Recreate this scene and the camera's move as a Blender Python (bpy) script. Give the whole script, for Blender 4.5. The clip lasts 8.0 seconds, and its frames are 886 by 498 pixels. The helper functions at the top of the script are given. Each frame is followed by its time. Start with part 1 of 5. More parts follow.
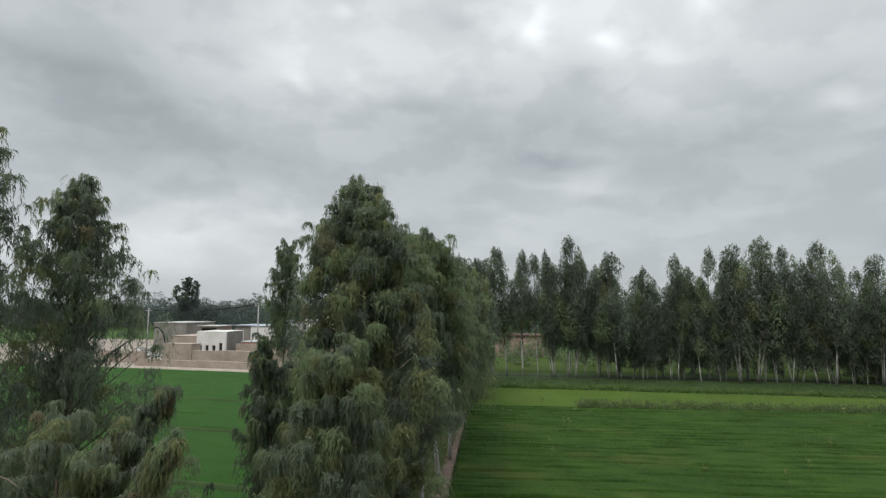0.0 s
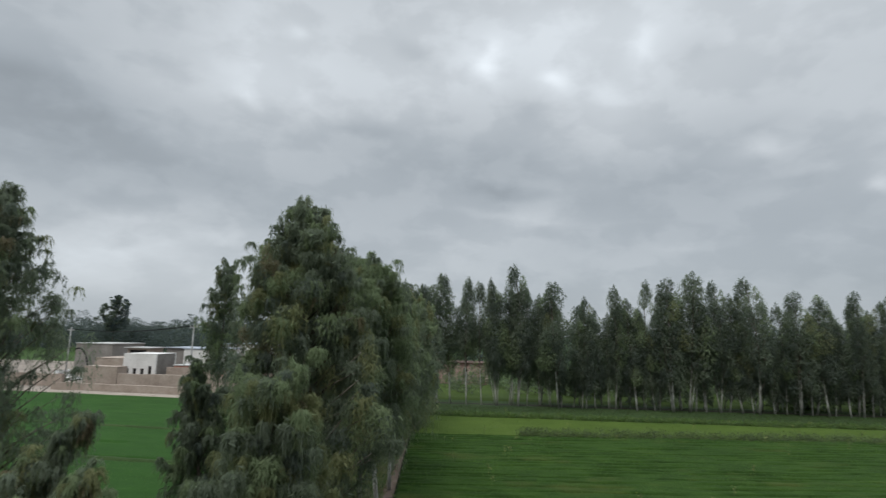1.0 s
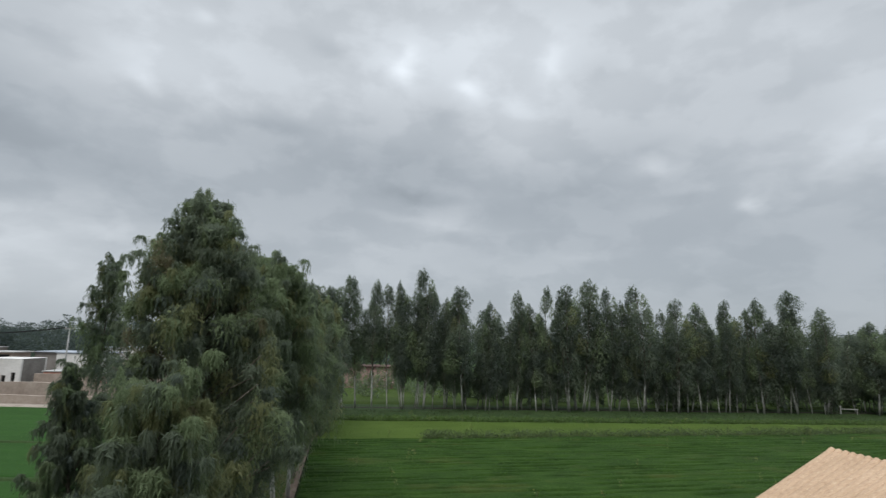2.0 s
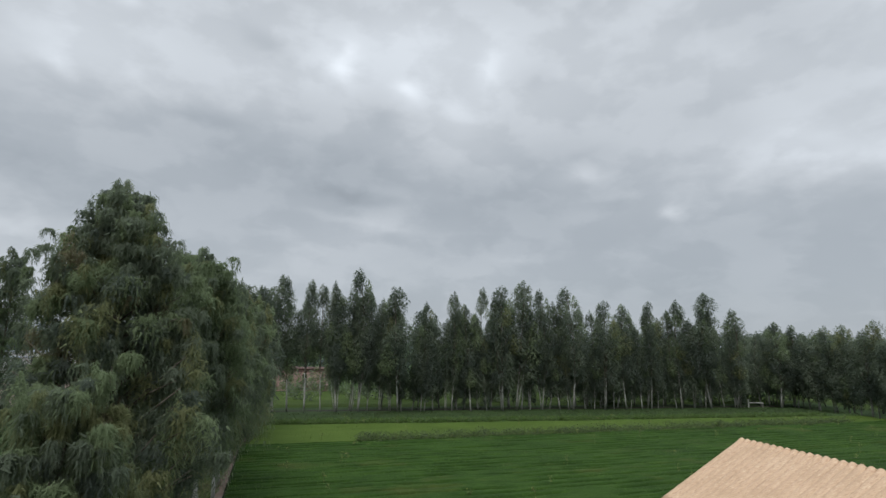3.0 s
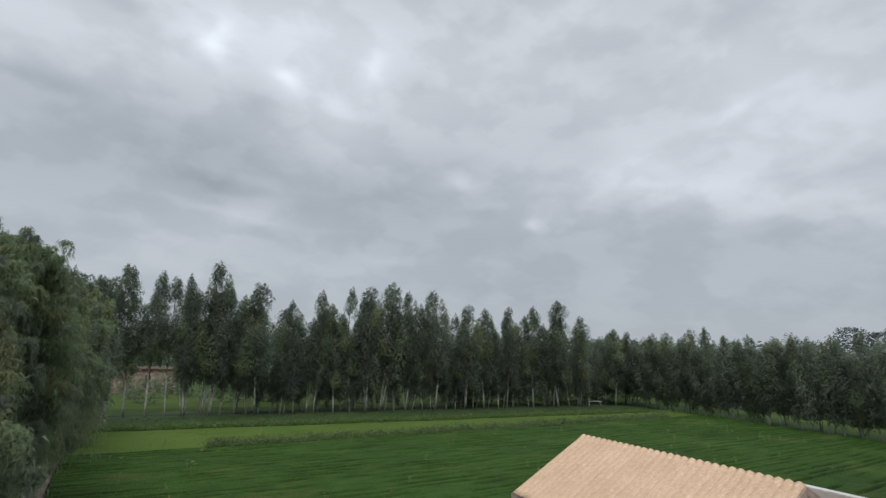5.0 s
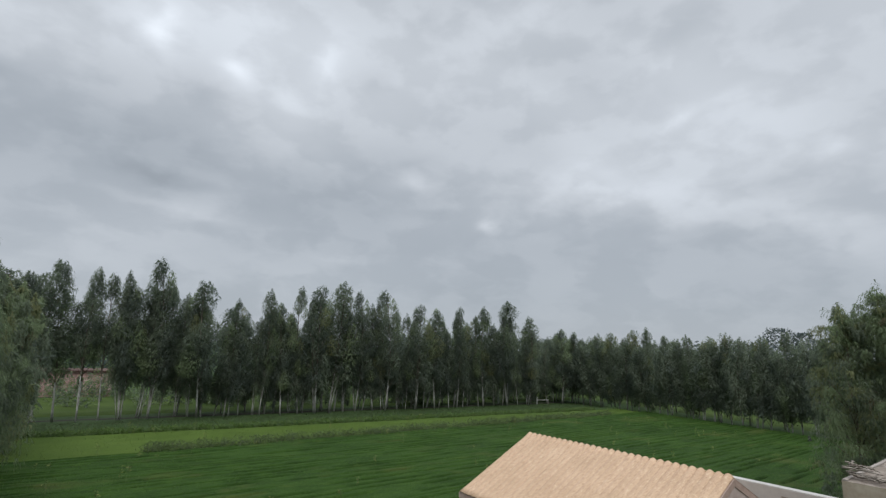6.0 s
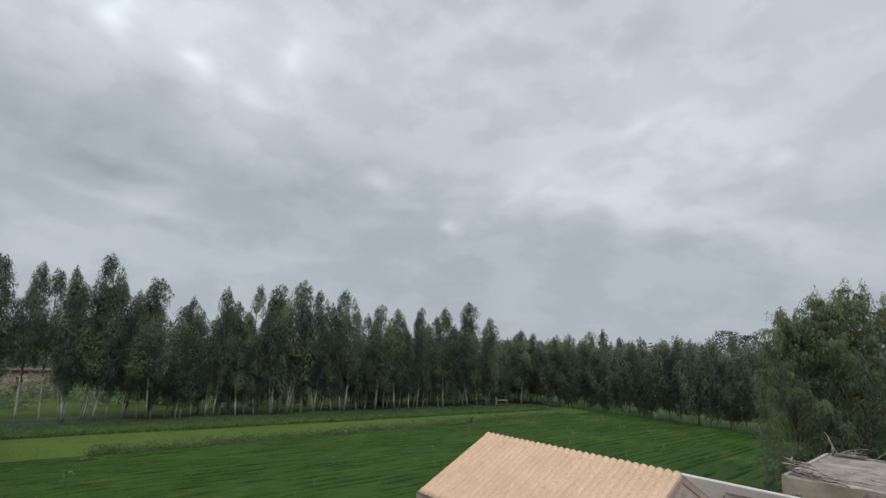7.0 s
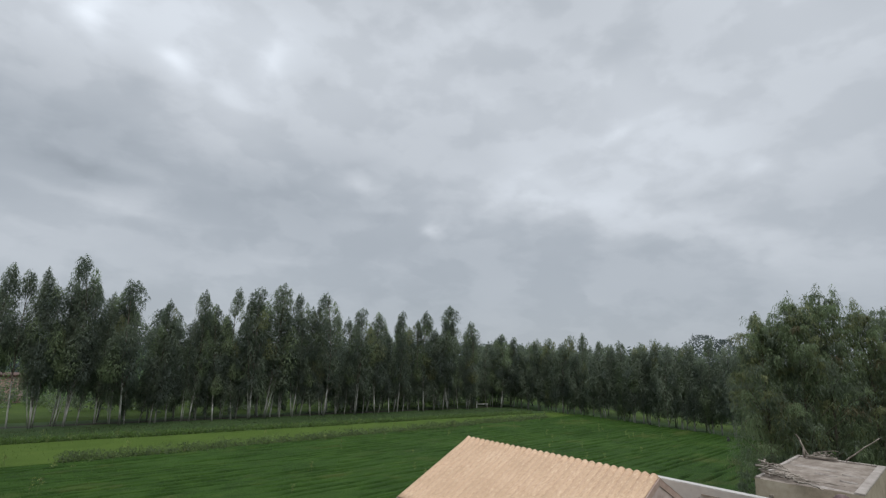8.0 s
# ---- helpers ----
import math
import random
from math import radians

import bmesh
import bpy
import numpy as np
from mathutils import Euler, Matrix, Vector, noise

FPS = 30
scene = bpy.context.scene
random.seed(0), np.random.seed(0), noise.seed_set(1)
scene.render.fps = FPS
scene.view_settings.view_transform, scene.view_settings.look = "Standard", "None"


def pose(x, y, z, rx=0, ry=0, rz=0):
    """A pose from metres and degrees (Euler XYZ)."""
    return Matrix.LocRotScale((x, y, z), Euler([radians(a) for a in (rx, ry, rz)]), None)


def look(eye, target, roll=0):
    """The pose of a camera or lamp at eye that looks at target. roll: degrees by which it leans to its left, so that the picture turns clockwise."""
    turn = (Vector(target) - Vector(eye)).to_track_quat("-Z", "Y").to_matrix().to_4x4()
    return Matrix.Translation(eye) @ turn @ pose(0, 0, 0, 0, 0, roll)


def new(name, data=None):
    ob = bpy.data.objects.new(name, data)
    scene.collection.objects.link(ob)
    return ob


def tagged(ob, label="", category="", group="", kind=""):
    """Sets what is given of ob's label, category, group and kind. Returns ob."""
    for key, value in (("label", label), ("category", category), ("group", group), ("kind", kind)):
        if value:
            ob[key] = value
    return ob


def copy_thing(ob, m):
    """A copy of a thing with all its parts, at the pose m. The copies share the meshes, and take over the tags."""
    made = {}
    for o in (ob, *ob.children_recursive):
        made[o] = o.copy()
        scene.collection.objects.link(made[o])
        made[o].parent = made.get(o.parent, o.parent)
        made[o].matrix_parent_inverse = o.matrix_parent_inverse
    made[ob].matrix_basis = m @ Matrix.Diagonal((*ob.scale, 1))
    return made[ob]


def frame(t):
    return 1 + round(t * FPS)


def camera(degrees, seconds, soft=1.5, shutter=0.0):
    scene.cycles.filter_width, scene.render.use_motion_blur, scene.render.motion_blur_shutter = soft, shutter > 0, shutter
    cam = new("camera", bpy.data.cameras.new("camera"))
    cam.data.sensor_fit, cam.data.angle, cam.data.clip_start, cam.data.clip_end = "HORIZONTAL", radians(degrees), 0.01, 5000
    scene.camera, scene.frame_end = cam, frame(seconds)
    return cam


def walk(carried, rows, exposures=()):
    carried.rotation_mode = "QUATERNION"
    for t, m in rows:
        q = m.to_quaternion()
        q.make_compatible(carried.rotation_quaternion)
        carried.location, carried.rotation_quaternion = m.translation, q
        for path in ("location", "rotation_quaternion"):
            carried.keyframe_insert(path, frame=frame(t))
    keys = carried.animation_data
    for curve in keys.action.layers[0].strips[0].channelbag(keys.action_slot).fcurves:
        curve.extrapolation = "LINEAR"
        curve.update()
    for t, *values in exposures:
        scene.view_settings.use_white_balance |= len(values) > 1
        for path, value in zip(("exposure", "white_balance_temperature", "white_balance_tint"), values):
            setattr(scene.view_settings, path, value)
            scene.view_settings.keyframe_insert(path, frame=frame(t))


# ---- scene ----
cam = camera(80.6, 8.0, soft=1.3, shutter=0.35)
PATH = [
    (0, (-0.287, 0.401, 7.156), (-0.805, 2.32, 7.376), -0.0),
    (0.5, (-0.261, 0.365, 7.16), (-0.747, 2.283, 7.453), 0.6),
    (1, (-0.25, 0.354, 7.152), (-0.572, 2.302, 7.472), 1.2),
    (1.5, (-0.249, 0.371, 7.14), (-0.384, 2.338, 7.475), 1.4),
    (3, (-0.228, 0.487, 7.093), (0.028, 2.44, 7.443), 1.0),
    (3.5, (-0.219, 0.53, 7.094), (0.146, 2.464, 7.446), 1.0),
    (4, (-0.212, 0.577, 7.091), (0.266, 2.487, 7.446), 1.3),
    (4.5, (-0.22, 0.59, 7.096), (0.367, 2.468, 7.454), 1.4),
    (5, (-0.227, 0.578, 7.104), (0.496, 2.406, 7.469), 1.9),
    (6.5, (-0.207, 0.524, 7.107), (0.738, 2.247, 7.48), 1.8),
    (7, (-0.204, 0.523, 7.108), (0.807, 2.208, 7.485), 2.1),
    (7.5, (-0.205, 0.511, 7.11), (0.852, 2.166, 7.488), 2.1),
    (8, (-0.223, 0.501, 7.116), (0.845, 2.145, 7.509), 2.1),
]
walk(cam, [(t, look(eye, target, roll)) for t, eye, target, roll in PATH],
     exposures=[(0.0, 0.25, 6750, 6.5), (0.5, 0.05, 6600, 7), (1.5, 0.06, 6480, 8), (3.5, 0.06, 6450, 9), (8.0, 0.05, 6420, 9.5)])

# ------------------------------------------------------------------ light
# clouds: azimuth and elevation, half length and half width, slant (degrees), stops lighter or darker
CLOUD_BANKS = [
    (2.7, 29.8, 24, 7, 0, 0.4), (53.7, 23.6, 24, 7, -15, 0.36), (52.9, 14.9, 24, 2.5, -15, 0.29), (-30.6, 27.7, 9, 7, -8, 0.29),
    (-52.5, 19.6, 24, 2.5, -15, -0.23), (74.2, 28.3, 24, 5, -25, 0.22), (-38.3, 8, 18, 2.5, 8, 0.24), (-5.3, 18.2, 24, 2.5, -8, -0.15),
    (-1.7, 11.5, 18, 3.5, 30, 0.12), (42.6, 16.8, 18, 3.5, 8, 0.14), (8.5, 23.4, 6, 2.5, 0, 0.15), (43.4, 27.8, 9, 2.5, -25, -0.17),
    (-27.1, 24.8, 18, 2.5, 8, 0.13), (35.3, 35.4, 6, 2.5, 15, 0.13), (-48.9, 20.5, 6, 5, -25, -0.14), (28.2, 4.7, 18, 5, -35, -0.06)]
CLOUD_WISPS_EAST = [
    (-4.9, 28.3, 2.1, 1.7, 19.6, 0.16), (3.7, 26.3, 1.6, 1, -24.7, 0.2), (12.2, 29, 2.7, 1.5, 66.4, 0.16), (31.7, 13.3, 1.1, 0.7, 2.2, 0.33),
    (22.2, 18, 2.7, 1.2, 9.6, 0.12), (42.8, 20.7, 3.8, 1.6, -20.6, 0.08), (44.3, 17, 3.1, 0.5, -5.5, 0.1), (52.4, 23.3, 1.9, 0.7, 21.7, 0.16),
    (57, 24.5, 2.4, 0.7, 13.7, 0.1), (65.2, 18.2, 1.9, 0.9, 2.5, 0.13), (-3.4, 12.9, 4.9, 0.5, -11.6, 0.14), (3.2, 11.9, 4, 0.5, -4.9, 0.1),
    (-1.5, 15.2, 7.1, 0.8, -8.2, -0.12), (24.4, 14.5, 3.9, 0.7, 1.7, -0.1), (17.9, 28.1, 3, 1.4, 16.2, -0.09), (0.5, 23.9, 2.7, 1.6, -11.6, -0.1)]
LOW_LIGHT = [(-42, 4.5, 20, 4, 0, 0.26), (5, 7.5, 25, 2.5, 0, 0.08)]
CLOUD_WISPS_WEST = [
    (52.3, 31, 3.9, 1.5, 23.9, -0.07), (-26.7, 30.2, 1.6, 0.7, -3.4, 0.2), (-31, 23.4, 1.4, 0.9, -22.8, 0.17), (-3.9, 29, 1.3, 2.2, -5.1, 0.2),
    (2.6, 26.9, 1.6, 0.7, 1.1, 0.15), (-13.1, 29.5, 3.5, 1, -22.1, -0.16), (-51.6, 20.9, 5.3, 1.1, -2.7, -0.12), (-44.1, 19.5, 3.5, 1, -16.3, -0.1),
    (22.7, 19.7, 2.3, 0.5, 14, -0.1), (23.3, 17.7, 1.9, 0.8, 8.3, 0.12), (-41.6, 10.2, 4.2, 0.7, -4.2, 0.1), (-2.2, 15.5, 4.8, 0.7, -8.8, -0.1),
    (-19.2, 21.7, 5.1, 0.8, -3.1, -0.1), (16.7, 9, 3.5, 0.4, 0, 0.09), (3.3, 12.5, 6, 0.5, -6.7, 0.07), (8.6, 24.9, 1.6, 1.5, -9.8, 0.1)]
SUN_ELEVATION, SUN_ROTATION = 52.0, 200.0


class Nodes:
    """A node tree with short calls."""

    def __init__(self, tree):
        self.tree = tree
        tree.nodes.clear()

    def add(self, kind, **inputs):
        n = self.tree.nodes.new(kind)
        for k, v in inputs.items():
            self.set(n, k.replace("_", " "), v)
        return n

    def set(self, n, key, v):
        socket = n.inputs[int(key[1:])] if key[0] == "i" and key[1:].isdigit() else n.inputs[key]
        if isinstance(v, bpy.types.NodeSocket):
            self.tree.links.new(v, socket)
        else:
            socket.default_value = v

    def math(self, op, a, b=0.0, clamp=False):
        n = self.tree.nodes.new("ShaderNodeMath")
        n.operation, n.use_clamp = op, clamp
        self.set(n, "i0", a), self.set(n, "i1", b)
        return n.outputs[0]

    def vmath(self, op, a, b=None, scale=None):
        n = self.tree.nodes.new("ShaderNodeVectorMath")
        n.operation = op
        self.set(n, "i0", a)
        if b is not None:
            self.set(n, "i1", b)
        if scale is not None:
            self.set(n, "Scale", scale)
        return n.outputs["Value"] if op in ("DOT_PRODUCT", "LENGTH") else n.outputs["Vector"]

    def noise(self, vector, scale, detail=4.0, rough=0.55):
        n = self.add("ShaderNodeTexNoise", Scale=scale, Detail=detail, Roughness=rough)
        if vector is not None:
            self.set(n, "Vector", vector)
        return n

    def ramp(self, fac, stops):
        n = self.tree.nodes.new("ShaderNodeValToRGB")
        el = n.color_ramp.elements
        while len(el) < len(stops):
            el.new(0.5)
        for e, (p, c) in zip(el, stops):
            e.position, e.color = p, (*c, 1)
        self.set(n, "Fac", fac)
        return n.outputs["Color"]

    def mix(self, fac, a, b, blend="MIX"):
        n = self.tree.nodes.new("ShaderNodeMix")
        n.data_type, n.blend_type = "RGBA", blend
        self.set(n, "i0", fac), self.set(n, "i6", a if not isinstance(a, tuple) else (*a[:3], 1))
        self.set(n, "i7", b if not isinstance(b, tuple) else (*b[:3], 1))
        return n.outputs[2]

    def range(self, v, a, b, c=0.0, d=1.0, smooth=True):
        n = self.tree.nodes.new("ShaderNodeMapRange")
        n.interpolation_type = "SMOOTHSTEP" if smooth else "LINEAR"
        for i, x in enumerate((v, a, b, c, d)):
            self.set(n, f"i{i}", x)
        return n.outputs[0]


def make_world():
    """An overcast sky: broad cloud banks and wisps, torn by noise, brighter towards the zenith, over a thin clear sky."""
    world = bpy.data.worlds.new("overcast_sky")
    scene.world = world
    world.use_nodes = True
    n = Nodes(world.node_tree)
    way = n.add("ShaderNodeTexCoord").outputs["Generated"]
    xyz = n.add("ShaderNodeSeparateXYZ", Vector=way)
    up = n.math("MAXIMUM", xyz.outputs[2], 0.0)
    deep = n.math("ADD", up, 0.30)
    flat = n.add("ShaderNodeCombineXYZ", X=n.math("DIVIDE", xyz.outputs[0], deep), Y=n.math("DIVIDE", xyz.outputs[1], deep)).outputs[0]
    turn = n.math("MULTIPLY", n.math("ARCTAN2", xyz.outputs[0], xyz.outputs[1]), 57.2958)
    rise = n.math("MULTIPLY", n.math("ARCSINE", xyz.outputs[2]), 57.2958)
    at = n.add("ShaderNodeCombineXYZ", X=turn, Y=rise, Z=1.0).outputs[0]

    def torn(scale, detail, reach):
        c = n.noise(flat, scale, detail, 0.55).outputs["Color"]
        return n.vmath("ADD", at, n.vmath("MULTIPLY", n.vmath("SUBTRACT", c, (0.5, 0.5, 0.5)), reach))

    broad, fine = torn(3.2, 5.0, (16.0, 7.0, 0.0)), torn(6.0, 5.0, (3.4, 2.0, 0.0))
    big = n.noise(flat, 1.9, 4.0, 0.5).outputs["Fac"]
    puff = n.noise(n.vmath("ADD", n.vmath("MULTIPLY", fine, (0.042, 0.07, 0.0)), (7.3, 2.1, 0.0)), 3.2, 4.0, 0.5).outputs["Fac"]
    value = n.math("ADD", n.range(rise, 14.0, 34.0, 0.02, 0.24, False), n.math("MULTIPLY", n.math("SUBTRACT", big, 0.5), 0.14))
    value = n.math("ADD", value, n.range(puff, 0.41, 0.59, -0.075, 0.075))
    for rows, where in ((CLOUD_BANKS, broad), (LOW_LIGHT, fine), (CLOUD_WISPS_EAST, fine), (CLOUD_WISPS_WEST, fine)):
        for a, e, long, wide, slant, much in rows:
            c, k = math.cos(radians(slant)), math.sin(radians(slant))
            u = n.vmath("DOT_PRODUCT", where, (c / long, k / long, -(a * c + e * k) / long))
            v = n.vmath("DOT_PRODUCT", where, (-k / wide, c / wide, (a * k - e * c) / wide))
            r = n.math("ADD", n.math("MULTIPLY", u, u), n.math("MULTIPLY", v, v))
            value = n.math("ADD", value, n.math("MULTIPLY", n.math("EXPONENT", n.math("MULTIPLY", r, -1.0)), much * (1.15 if rows is CLOUD_BANKS else 1.3)))
    value = n.math("MULTIPLY", value, n.range(rise, -1.0, 5.0))
    cloud = n.vmath("SCALE", (0.424, 0.45, 0.484), scale=n.math("POWER", 2.0, value))
    cloud = n.mix(n.range(value, 0.5, -0.3), cloud, n.vmath("MULTIPLY", cloud, (0.965, 1.0, 1.03)))
    cloud = n.vmath("SCALE", cloud, scale=n.range(up, 0.62, 1.0, 1.0, 5.4))
    sky = n.tree.nodes.new("ShaderNodeTexSky")
    sky.sky_type, sky.sun_disc = "NISHITA", False
    sky.sun_elevation, sky.sun_rotation = radians(SUN_ELEVATION), radians(SUN_ROTATION)
    clear = n.vmath("SCALE", sky.outputs[0], scale=0.08)
    below = n.range(xyz.outputs[2], -0.06, 0.0)
    total = n.mix(below, (0.05, 0.06, 0.04), n.mix(0.95, clear, cloud))
    back = n.add("ShaderNodeBackground", Color=total, Strength=1.0)
    n.tree.links.new(back.outputs[0], n.add("ShaderNodeOutputWorld").inputs[0])


make_world()
sun = new("sun", bpy.data.lights.new("sun", "SUN"))
sun.data.energy, sun.data.angle, sun.data.color = 1.2, radians(25), (1.0, 0.96, 0.90)
a, b = radians(SUN_ELEVATION), radians(SUN_ROTATION)
sun.matrix_world = look((0, 0, 30), (-math.sin(b) * math.cos(a), -math.cos(b) * math.cos(a), 30 - math.sin(a)))


# ------------------------------------------------------------------ materials
def material(name):
    m = bpy.data.materials.new(name)
    m.use_nodes = True
    return m, Nodes(m.node_tree)


def finish(m, n, colour, rough=0.8, bump=None, strength=0.3, distance=0.02, spec=0.3, metal=0.0):
    p = n.add("ShaderNodeBsdfPrincipled", Roughness=rough, Metallic=metal)
    n.set(p, "Base Color", colour if not isinstance(colour, tuple) else (*colour[:3], 1))
    n.set(p, "Specular IOR Level", spec)
    if bump is not None:
        n.set(p, "Normal", n.add("ShaderNodeBump", Strength=strength, Distance=distance, Height=bump).outputs[0])
    n.tree.links.new(p.outputs[0], n.add("ShaderNodeOutputMaterial").inputs[0])
    return m


def place(n):
    return n.add("ShaderNodeNewGeometry").outputs["Position"]


def rough_paint(name, stops, grain=9.0, stain=0.7, rough=0.85, bump=0.3, distance=0.01, spec=0.25):
    """A mineral or painted surface with stains and grain; stops: dark, middle and light colour."""
    m, n = material(name)
    at = place(n)
    wide = n.noise(at, stain, 6.0, 0.6).outputs["Fac"]
    fine = n.noise(at, grain, 5.0, 0.65).outputs["Fac"]
    f = n.math("ADD", n.math("MULTIPLY", wide, 0.65), n.math("MULTIPLY", fine, 0.35))
    c = n.ramp(f, [(0.33, stops[0]), (0.5, stops[1]), (0.66, stops[2])])
    return finish(m, n, c, rough, fine, bump, distance, spec)


def leaf_paint(name, dark, light, thin=0.58, spec=0.15):
    """Leaves: colour varies from leaf to leaf, from tree to tree and over the crown; some light passes through."""
    m, n = material(name)
    geo = n.add("ShaderNodeNewGeometry")
    own = n.add("ShaderNodeObjectInfo").outputs["Random"]
    patch = n.noise(geo.outputs["Position"], 0.9, 3.0).outputs["Fac"]
    f = n.math("ADD", n.math("MULTIPLY", geo.outputs["Random Per Island"], 0.10), n.math("ADD", n.math("MULTIPLY", patch, 0.70), n.math("MULTIPLY", own, 0.42)))
    c = n.ramp(f, [(0.28, dark), (1.0, light)])
    p = n.add("ShaderNodeBsdfPrincipled", Roughness=0.52)
    n.set(p, "Base Color", c), n.set(p, "Specular IOR Level", spec)
    t = n.add("ShaderNodeBsdfTranslucent", Color=n.mix(0.5, c, (0.27, 0.33, 0.185)))
    s = n.add("ShaderNodeMixShader", Fac=thin)
    n.tree.links.new(p.outputs[0], s.inputs[1]), n.tree.links.new(t.outputs[0], s.inputs[2])
    n.tree.links.new(s.outputs[0], n.add("ShaderNodeOutputMaterial").inputs[0])
    return m


def bark_paint(name, stops):
    m, n = material(name)
    at = n.vmath("MULTIPLY", place(n), (1.0, 1.0, 0.28))
    f = n.noise(at, 5.0, 6.0, 0.65).outputs["Fac"]
    c = n.ramp(f, [(0.36, stops[0]), (0.5, stops[1]), (0.62, stops[2])])
    return finish(m, n, c, 0.85, f, 0.5, 0.03)


def field_paint(name, dark, mid, light, streak=2.2, patches_and_shade=False):
    """A crop seen from above: streaks along the drill rows and patches of thinner growth."""
    m, n = material(name)
    at = place(n)
    rows = n.noise(n.vmath("MULTIPLY", at, (0.3, 1.0, 0.3)), streak, 6.0, 0.65).outputs["Fac"]
    patch = n.noise(at, 0.16, 5.0, 0.6).outputs["Fac"]
    fine = n.noise(at, 11.0, 4.0, 0.7).outputs["Fac"]
    f = n.math("ADD", n.math("MULTIPLY", rows, 0.42), n.math("ADD", n.math("MULTIPLY", patch, 0.28), n.math("MULTIPLY", fine, 0.30)))
    c = n.ramp(f, [(0.38, dark), (0.50, mid), (0.62, light)])
    if patches_and_shade:  # thin yellowing patches, and furrow bottoms darkened to paint in their shade
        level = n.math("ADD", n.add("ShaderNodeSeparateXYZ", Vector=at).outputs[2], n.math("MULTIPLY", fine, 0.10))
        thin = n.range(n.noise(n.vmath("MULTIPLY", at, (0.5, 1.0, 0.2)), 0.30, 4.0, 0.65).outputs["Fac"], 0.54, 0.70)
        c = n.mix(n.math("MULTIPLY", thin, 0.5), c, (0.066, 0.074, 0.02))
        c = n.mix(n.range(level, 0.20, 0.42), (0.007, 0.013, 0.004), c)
    return finish(m, n, c, 0.8, fine, 0.6, 0.06, 0.1)


LEAF = leaf_paint("gum_leaf", (0.096, 0.12, 0.086), (0.2, 0.234, 0.172))
LEAF_DARK = leaf_paint("gum_leaf_dark", (0.062, 0.08, 0.07), (0.136, 0.162, 0.136))
LEAF_OLIVE = leaf_paint("gum_leaf_olive", (0.13, 0.142, 0.062), (0.235, 0.24, 0.118))
LEAF_RUST = leaf_paint("gum_leaf_rust", (0.125, 0.098, 0.06), (0.205, 0.165, 0.105))
LEAF_LIGHT = leaf_paint("gum_leaf_light", (0.128, 0.172, 0.09), (0.23, 0.28, 0.155))
# far foliage: the blue of aerial haze is mixed into the leaf colour
LEAF_HAZED = leaf_paint("hazed_leaf", (0.042, 0.058, 0.064), (0.075, 0.096, 0.1), 0.25)
WEED = leaf_paint("weed_leaf", (0.06, 0.105, 0.024), (0.125, 0.18, 0.05), 0.45, 0.15)
BLADE = leaf_paint("wheat_blade", (0.038, 0.088, 0.009), (0.072, 0.144, 0.016), 0.5, 0.15)
BLADE_ROUGH = leaf_paint("verge_blade", (0.038, 0.056, 0.026), (0.076, 0.100, 0.046), 0.45, 0.15)
BLADE_PALE = leaf_paint("mustard_blade", (0.058, 0.096, 0.016), (0.086, 0.13, 0.024), 0.45, 0.2)
FLOWER = rough_paint("mustard_flower", ((0.16, 0.18, 0.06), (0.21, 0.225, 0.08), (0.26, 0.265, 0.11)))
STALK = rough_paint("dry_stalk", ((0.1, 0.13, 0.05), (0.15, 0.17, 0.08), (0.2, 0.22, 0.11)))
BARK = bark_paint("pale_bark", ((0.16, 0.14, 0.11), (0.34, 0.31, 0.26), (0.52, 0.49, 0.43)))
BARK_DARK = bark_paint("brown_bark", ((0.07, 0.055, 0.04), (0.14, 0.115, 0.09), (0.24, 0.21, 0.17)))
LIMEWASH = bark_paint("limewashed_bark", ((0.22, 0.21, 0.19), (0.38, 0.37, 0.345), (0.52, 0.51, 0.485)))
WHEAT = field_paint("wheat_crop", (0.010, 0.026, 0.003), (0.020, 0.047, 0.006), (0.034, 0.069, 0.010), patches_and_shade=True)
FODDER = field_paint("fodder_field", (0.027, 0.047, 0.008), (0.040, 0.064, 0.011), (0.058, 0.086, 0.016), 0.8)
CLOVER = field_paint("clover_crop", (0.013, 0.043, 0.005), (0.019, 0.058, 0.008), (0.028, 0.076, 0.012), 1.2)
MUSTARD = field_paint("pale_crop", (0.039, 0.065, 0.010), (0.051, 0.083, 0.013), (0.065, 0.100, 0.018), 1.0)
VERGE = field_paint("verge_grass", (0.022, 0.042, 0.013), (0.033, 0.058, 0.018), (0.05, 0.078, 0.026), 1.4)
GROUND = field_paint("far_ground", (0.026, 0.05, 0.014), (0.04, 0.074, 0.019), (0.058, 0.094, 0.028), 0.5)
SOIL = rough_paint("bare_soil", ((0.085, 0.063, 0.05), (0.14, 0.105, 0.084), (0.2, 0.158, 0.13)), 6.0, 0.8, 0.95, 0.6, 0.05)
DARK_STRIP = rough_paint("dark_strip", ((0.016, 0.014, 0.011), (0.024, 0.02, 0.016), (0.038, 0.031, 0.025)), 6.0, 0.8, 0.8)
SAND = rough_paint("sandy_track", ((0.21, 0.175, 0.145), (0.27, 0.23, 0.192), (0.325, 0.28, 0.237)), 5.0, 0.5, 0.95, 0.5, 0.04)
YARD = rough_paint("trodden_yard", ((0.15, 0.125, 0.103), (0.22, 0.187, 0.158), (0.29, 0.25, 0.215)), 4.0, 0.3, 0.95, 0.5, 0.04)
MUD_WALL = rough_paint("mud_plaster", ((0.24, 0.19, 0.158), (0.33, 0.27, 0.228), (0.41, 0.345, 0.295)), 4.0, 0.6)
